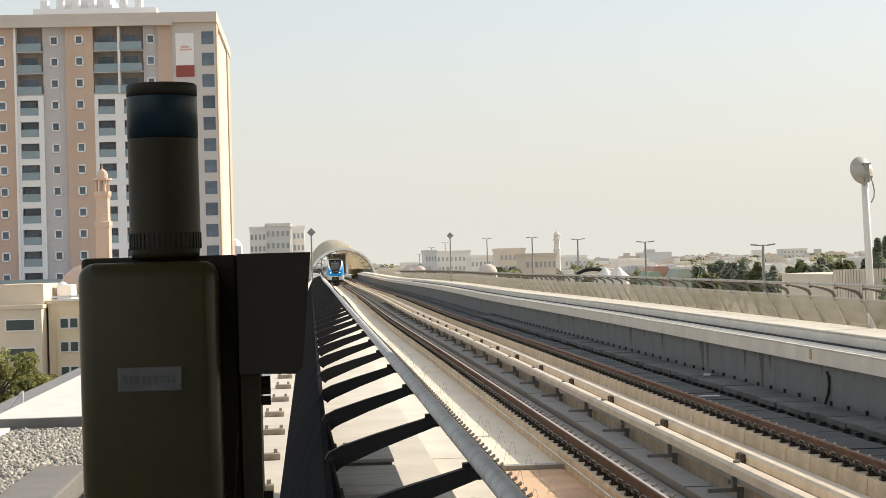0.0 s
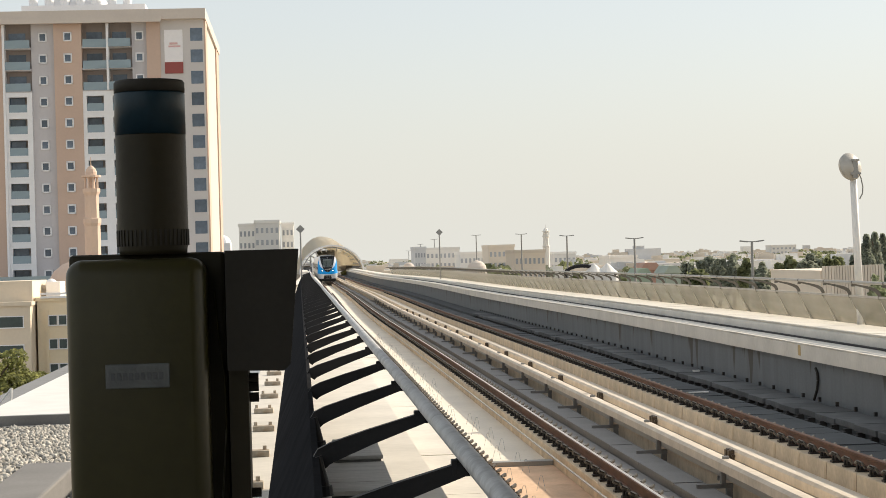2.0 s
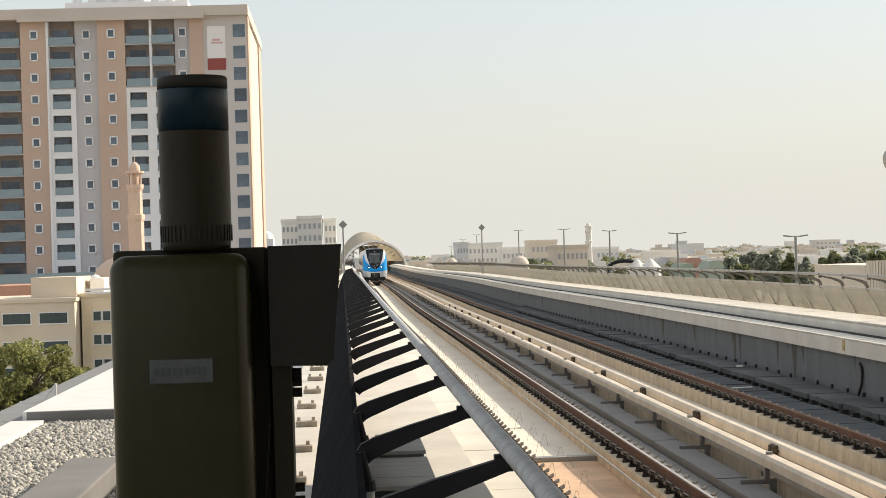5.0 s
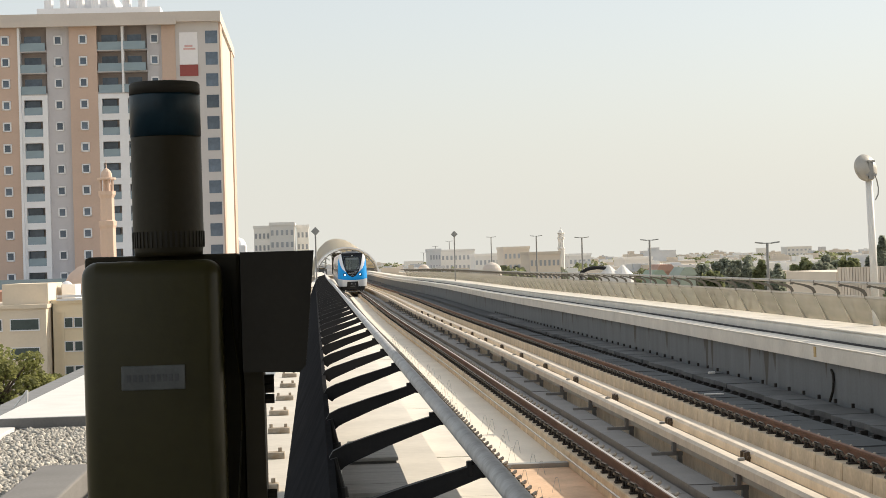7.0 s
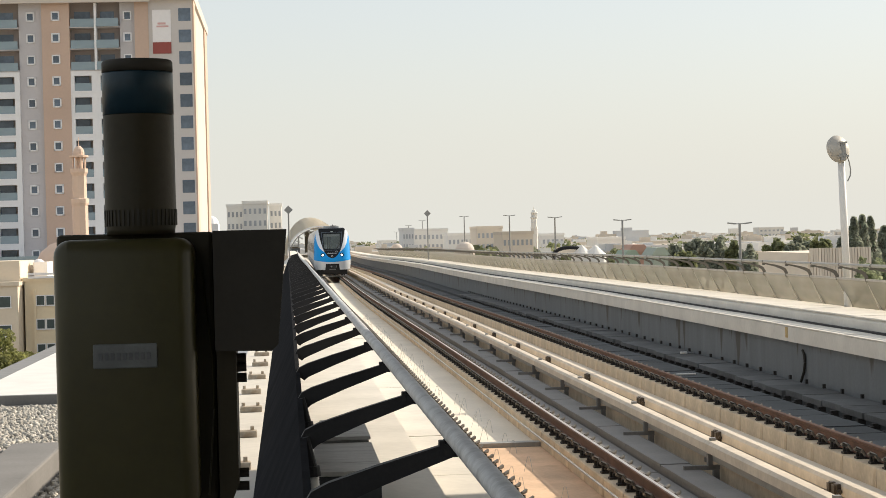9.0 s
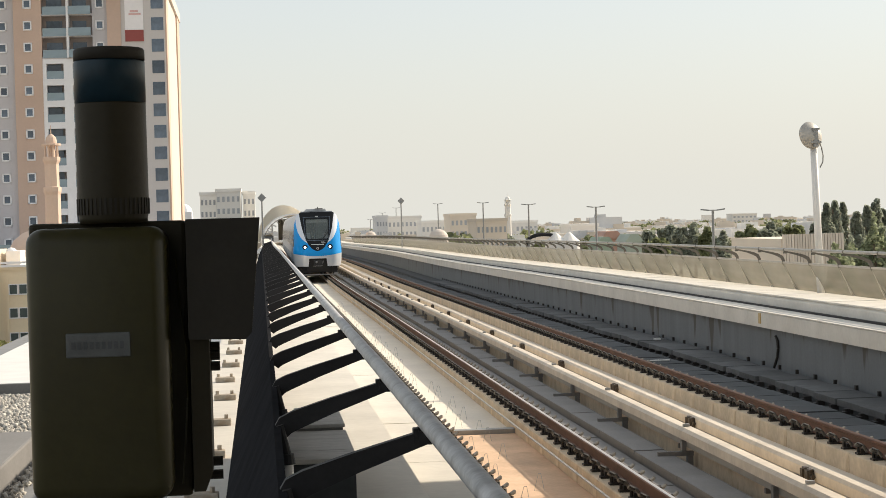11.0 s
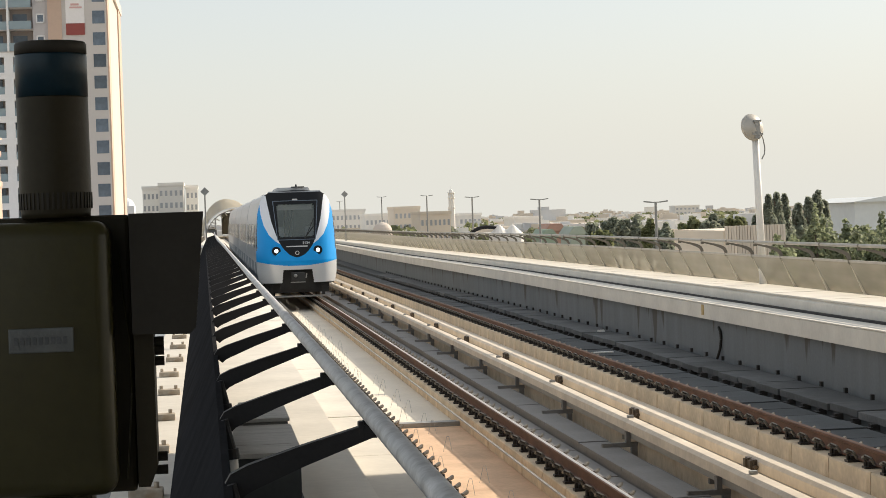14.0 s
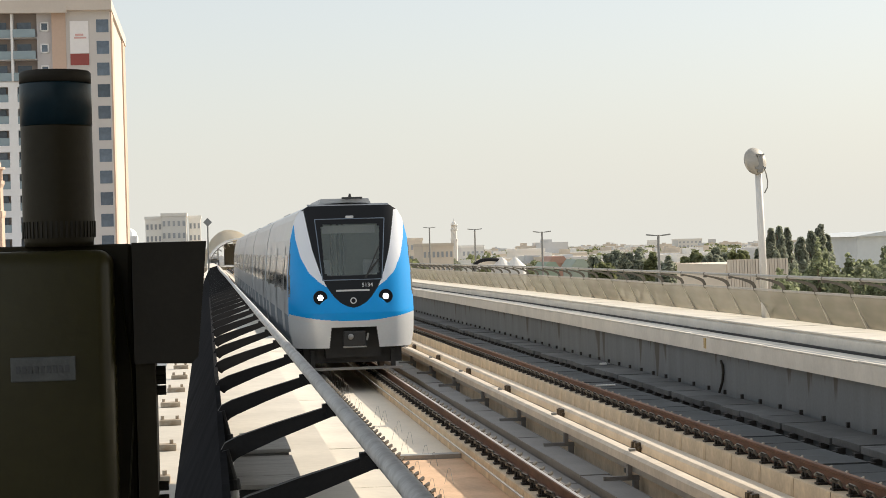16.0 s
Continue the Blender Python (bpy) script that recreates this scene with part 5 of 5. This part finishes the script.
def diamond_sign(at, h):
    ob = thing("diamond_sign", "grey diamond sign plate on a tall pole", "sign", "diamond signs", at=at)
    b = bmesh.new()
    tube(b, (0, 0, 0), (0, 0, h), 0.055, 0.05, 10)
    part("pole", b, STEEL, ob)
    b = bmesh.new()
    box(b, -0.19, 0.19, -0.02, 0.02, -0.19, 0.19, m=Matrix.Translation((0, -0.07, h)) @ pose(0, 0, 0, 0, 45, 0))
    part("plate", b, STEEL, ob)
    return ob


SG = diamond_sign(on_line(0.05, 117, 1.11), 3.62)
copy_thing(SG, Matrix.Translation(on_line(10.72, 149, 1.11)))

dish = thing("antenna_dish", "round pale antenna drum on a leaning pole with loose cable", "antenna", at=(11.28, 38.0, 1.11))
b = bmesh.new()
tube(b, (0.0, 0, 0), (-0.08, 0, 3.12), 0.08, 0.07, 14)
part("mast", b, WHITEPAINT, dish, "pale painted mast", smooth=True)
b = bmesh.new()
revolve(b, [(0.02, -0.10), (0.16, -0.09), (0.265, -0.03), (0.285, 0.03), (0.265, 0.07), (0.12, 0.17), (0.02, 0.18)], 28)
bmesh.ops.transform(b, matrix=pose(-0.15, 0.0, 3.21, 78, 0, 28), verts=b.verts)
drum = part("drum", b, LIGHTSTEEL, dish, "round grey dish shell", smooth=True)
b = bmesh.new()
box(b, -0.19, 0.03, -0.20, -0.10, 3.05, 3.09)
box(b, -0.15, 0.0, -0.20, -0.10, 3.32, 3.36)
box(b, -0.13, -0.03, -0.19, -0.08, 2.98, 3.34)
part("mount", b, STEEL, dish, "dark mounting bracket")
b = bmesh.new()
pts = [(0.0, -0.1, 3.14), (0.05, -0.12, 2.97), (0.08, -0.12, 2.80), (0.07, -0.12, 2.67), (0.01, -0.12, 2.56)]
for p, q in zip(pts, pts[1:]):
    tube(b, p, q, 0.014, seg=6)
part("loose_cable", b, STEEL, dish)

# ---------------------------------------------------------------- far station
GOLD = material("shell_gold", (0.68, 0.62, 0.50), 0.5, 0.0, vary=0.06, scale=0.1, fine=2, bump=0)
SY = 420.0
st = thing("station_shell", "golden shell-shaped station roof with a ribbed arched mouth", "station", at=(6.35 + shift_x(420), SY, 0.12))
prof = [(0, 6.9, 5.6, 0.0), (3, 6.7, 5.9, -0.1), (8, 6.5, 6.4, -0.4), (18, 6.3, 7.1, -0.8), (32, 6.2, 7.9, -1.3), (55, 6.2, 8.3, -1.6), (80, 6, 7.8, -1.6), (110, 5, 6, -1.6)]
bm = bmesh.new()
prev = None
for y, hw, top, dx in prof:
    ring = [bm.verts.new((dx + hw * math.cos(math.pi * k / 28), y, -0.6 + (top + 0.6) * math.sin(math.pi * k / 28))) for k in range(29)]
    if prev:
        for k in range(28):
            bm.faces.new((prev[k], prev[k + 1], ring[k + 1], ring[k]))
    prev = ring
bmesh.ops.solidify(bm, geom=bm.faces[:], thickness=0.25)
part("shell", bm, GOLD, st, smooth=True)
for q, (rr, w) in enumerate(((1.0, 0.17), (0.93, 0.10))):
    bm = bmesh.new()
    prev = None
    for k in range(33):
        a = math.pi * k / 32
        c, s_ = math.cos(a), math.sin(a)
        ring = [bm.verts.new((7.0 * rr * c + c * o, -0.4 + q * 0.3 + yy, -0.6 + 6.2 * rr * s_ + s_ * o)) for o, yy in ((-w, 0), (w, 0), (w, 0.5), (-w, 0.5))]
        if prev:
            for m in range(4):
                bm.faces.new((prev[m], prev[(m + 1) % 4], ring[(m + 1) % 4], ring[m]))
        prev = ring
    part("arch_rib", bm, PALE if q == 0 else STEEL, st, "pale steel arch rim")
for k in range(15):
    a = math.pi * (k + 1) / 16
    bm = bmesh.new()
    tube(bm, (6.8 * math.cos(a), 0.2, -0.6 + 6.0 * math.sin(a)), (5.2 * math.cos(a), 6.0, -0.6 + 4.7 * math.sin(a) + 0.3), 0.11, seg=6)
    part("fan_rib", bm, PALE, st, "pale radial rib")
bm = bmesh.new()
box(bm, -6.9, -4.3, 2, 100, -6, 1.05)
box(bm, 4.5, 6.9, 2, 100, -6, 1.05)
box(bm, -2.4, 2.4, 90, 92, -0.6, 5)
part("platform_block", bm, CONC_WALL, st, "grey station platforms")
for k in range(4):
    bm = bmesh.new()
    box(bm, -4.6, -4.4, 3 + k * 6, 3.3 + k * 6, 1.05, 3.6)
    part("platform_post", bm, PALE, st)

# ---------------------------------------------------------------- city
CITY = [material("city_white", (0.76, 0.74, 0.70), 0.85, vary=0.08, scale=0.03, fine=0.6, bump=0, rnd=0.12),
        material("city_beige", (0.70, 0.62, 0.52), 0.85, vary=0.08, scale=0.03, fine=0.6, bump=0, rnd=0.12),
        material("city_grey", (0.64, 0.64, 0.64), 0.85, vary=0.08, scale=0.03, fine=0.6, bump=0, rnd=0.12)]
# far window colour paled in place of haze
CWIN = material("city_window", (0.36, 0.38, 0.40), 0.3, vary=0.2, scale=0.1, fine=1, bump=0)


def city_block(name, label, x0, x1, y, depth, ztop, mat, floors, bays, band=False, zlow=None):
    ob = thing(name, label, "building")
    b = bmesh.new()
    box(b, x0, x1, y, y + depth, GZ, ztop)
    part("wall", b, mat, ob)
    b = bmesh.new()
    box(b, x0 - 0.2, x1 + 0.2, y - 0.25, y + depth + 0.2, ztop, ztop + 0.8)
    part("roof_parapet", b, mat, ob)
    pw, ph = (x1 - x0) / bays, 3.2
    b = bmesh.new()
    box(b, -pw * (0.42 if band else 0.25), pw * (0.42 if band else 0.25), -0.06, 0.04, -0.7, 0.7)
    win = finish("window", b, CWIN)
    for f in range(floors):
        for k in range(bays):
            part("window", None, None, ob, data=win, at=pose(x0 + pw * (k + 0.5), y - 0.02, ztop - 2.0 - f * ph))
    return ob


def c0(px, y):
    return (px - 547) / 3396 * y


def z0_(px, py, y):
    return 2.75 - (py - 465 + (px - 547) * 0.026) / 3396 * y


# the hall at 1500 m is white instead of grey, in place of haze
for px0, px1, py, y, m, lab in ((752, 772, 446, 620, 2, "grey far office block"), (772, 832, 447, 640, 0, "white far apartment row with balconies"), (832, 884, 455, 600, 0, "white far apartment row with windows"),
                                (884, 930, 443, 560, 1, "beige far apartment block"), (930, 985, 453, 470, 1, "sand coloured office block"), (1000, 1040, 455, 640, 0, "white low far block"),
                                (1100, 1150, 462, 560, 0, "white low warehouse with flat roof"), (1395, 1440, 441, 1500, 0, "pale far hall with flat roof")):
    city_block("city_building", lab, c0(px0, y), c0(px1, y), y, 20, z0_((px0 + px1) / 2, py, y), CITY[m], 3, max(4, (px1 - px0) // 7))
city_block("apartment_block", "pale multi-storey apartment block beyond the viaduct", (503 - 607) / 3396 * 520, (546 - 607) / 3396 * 520, 520, 25, 12.2, CITY[0], 6, 6)
city_block("apartment_block", "pale multi-storey apartment block beyond the viaduct", (531 - 607) / 3396 * 515, (574 - 607) / 3396 * 515, 515, 25, 12.9, CITY[0], 6, 5)
city_block("apartment_block", "pale multi-storey apartment block beyond the viaduct", (578 - 607) / 3396 * 525, (599 - 607) / 3396 * 525, 525, 25, 12.3, CITY[0], 6, 3)
b = bmesh.new()
box(b, -22.0, -16.5, 470, 480, GZ, 7.4)
ball(b, (-18.6, 474, 7.2), 2.2)
solo("white_hall", b, PALE, "white domed hall beside the apartment blocks", "building")
minaret((c0(987, 500), 500, GZ), 18.0, CITY[0], 0.85)
for px, y, r in ((862, 250, 1.3), (741, 330, 1.05)):
    b = bmesh.new()
    revolve(b, [(r, -9.5), (r, 0), (r * 0.93, r * 0.4), (r * 0.7, r * 0.75), (r * 0.35, r * 0.95), (0.06, r * 1.02)], 20)
    solo("domed_kiosk", b, CREAM, "small tan domed tower beside the viaduct", "dome", at=pose(c0(px, y), y, 0.75))
# ribbed compound building by the street
cx0, cx1, cy = rx(1300, 130), rx(1412, 130), 130
comp = thing("ribbed_building", "beige low building with upright concrete fins", "building")
b = bmesh.new()
box(b, cx0, cx1, cy, cy + 14, GZ, rz(1260, 470, cy))
part("wall", b, CITY[1], comp)
b = bmesh.new()
box(b, 0, 0.16, -0.35, 0.0, 0, rz(1260, 462, cy) - GZ)
FIN = finish("fin", b, CITY[1])
for k in range(22):
    part("fin", None, None, comp, data=FIN, at=pose(cx0 + 0.1 + k * (cx1 - cx0) / 22, cy, GZ))
b = bmesh.new()
for k in range(9):
    box(b, cx0 + 1.0 + k * 0.6, cx0 + 1.3 + k * 0.6, cy - 0.05, cy + 0.02, -4.2, -1.0)
part("dark_slots", b, CWIN, comp)
# red and green awning roofs
for px0, px1, py, y, col, lab in ((1045, 1085, 471, 420, (0.44, 0.27, 0.21), "faded red pitched roof"), (1088, 1122, 476, 400, (0.33, 0.38, 0.33), "pale green pitched roof"), (1035, 1070, 481, 380, (0.28, 0.36, 0.29), "pale green pitched roof")):
    xa, xb, zt = c0(px0 + 110, y), c0(px1 + 110, y), z0_(px0 + 130, py, y)
    b = bmesh.new()
    extrude_poly(b, [(xa, zt - 1.6), (xb, zt - 1.6), (xb - 1.2, zt), (xa + 1.2, zt)], y, y + 12)
    box(b, xa + 0.4, xb - 0.4, y + 0.5, y + 11.5, GZ, zt - 1.6)
    solo("pitched_roof_house", b, material("roof_paint", col, 0.8, vary=0.1, scale=0.3, fine=3, bump=0), lab + " on a low house", "house")
# dark arched shelter and white tents
b = bmesh.new()
for k in range(8):
    a0, a1 = math.pi * k / 8, math.pi * (k + 1) / 8
    tube(b, (2.9 * math.cos(a0), 0, 1.3 * math.sin(a0)), (2.9 * math.cos(a1), 0, 1.3 * math.sin(a1)), 0.32, seg=6)
box(b, -3.1, -2.7, -0.3, 0.3, -8, 0)
box(b, 2.7, 3.1, -0.3, 0.3, -8, 0)
solo("arched_shelter", b, DARKSTEEL, "dark arched shelter roof near the street", "shelter", at=pose(c0(1050, 330), 330, -0.9))
for px in (1072, 1096):
    b = bmesh.new()
    revolve(b, [(1.9, -8), (1.9, 0), (1.3, 0.5), (0.5, 1.3), (0.08, 1.6)], 14)
    solo("white_tent", b, WHITEPAINT, "white peaked tent roof", "tent", at=pose(c0(px, 330), 330, -0.9))
# warehouse on the far right
b = bmesh.new()
box(b, rx(1548, 320), rx(1720, 320), 320, 345, GZ, rz(1520, 418, 320))
extrude_poly(b, [(rx(1548, 320) - 1, rz(1520, 419, 320)), (rx(1720, 320), rz(1520, 419, 320)), (rx(1720, 320), rz(1520, 410, 320)), (rx(1600, 320), rz(1520, 410, 320))], 319, 346)
# blue-grey lightened to carry the distance haze
solo("blue_grey_warehouse", b, material("warehouse_blue", (0.60, 0.64, 0.66), 0.7, vary=0.1, scale=0.05, fine=1, bump=0), "pale blue-grey warehouse with a low pitched roof", "building")
# mass of distant low houses and far trees
rg = random.Random(11)
for mi, m in enumerate(CITY):
    bm = bmesh.new()
    for k in range(260):
        y = 520 + 2600 * rg.random() ** 1.4
        x = (rg.uniform(-0.02, 0.36)) * y
        w, d, h = rg.uniform(6, 20), rg.uniform(6, 14), rg.uniform(3.5, 8.0) + (rg.random() < 0.03) * 5
        if y < 1000:
            h = min(h, 7.5)
        box(bm, x, x + w, y, y + d, GZ, GZ + h)
        if rg.random() < 0.5:
            box(bm, x + w * 0.2, x + w * 0.5, y + 1, y + d * 0.6, GZ + h, GZ + h + 1.6)
    solo("far_houses", bm, m, "distant pale low houses of the city", "houses", "stuff")
blobs = []
for k in range(170):
    y = 420 + 1600 * rg.random() ** 1.3
    x = rg.uniform(0.02, 0.36) * y
    r = rg.uniform(2.5, 6)
    blobs.append(((x, y, GZ + r * 0.7), (r * 1.3, r, r * rg.uniform(0.6, 1.0))))
tagged(new("far_trees", crown_mesh(77, blobs, 30000, 1.5, LEAF)), "distant green trees among the houses", "trees", kind="stuff")


# ---------------------------------------------------------------- movement
def motions():
    rows = []
    for t, y in TRAIN_ROWS:
        p = on_line(3.205, y, 0.0)
        turn = math.degrees(math.atan2(shift_x(y + 40) - shift_x(y), 40))
        rows.append((t, pose(p.x, p.y, p.z, 0, 0, -turn)))
    walk(train, rows)


motions()
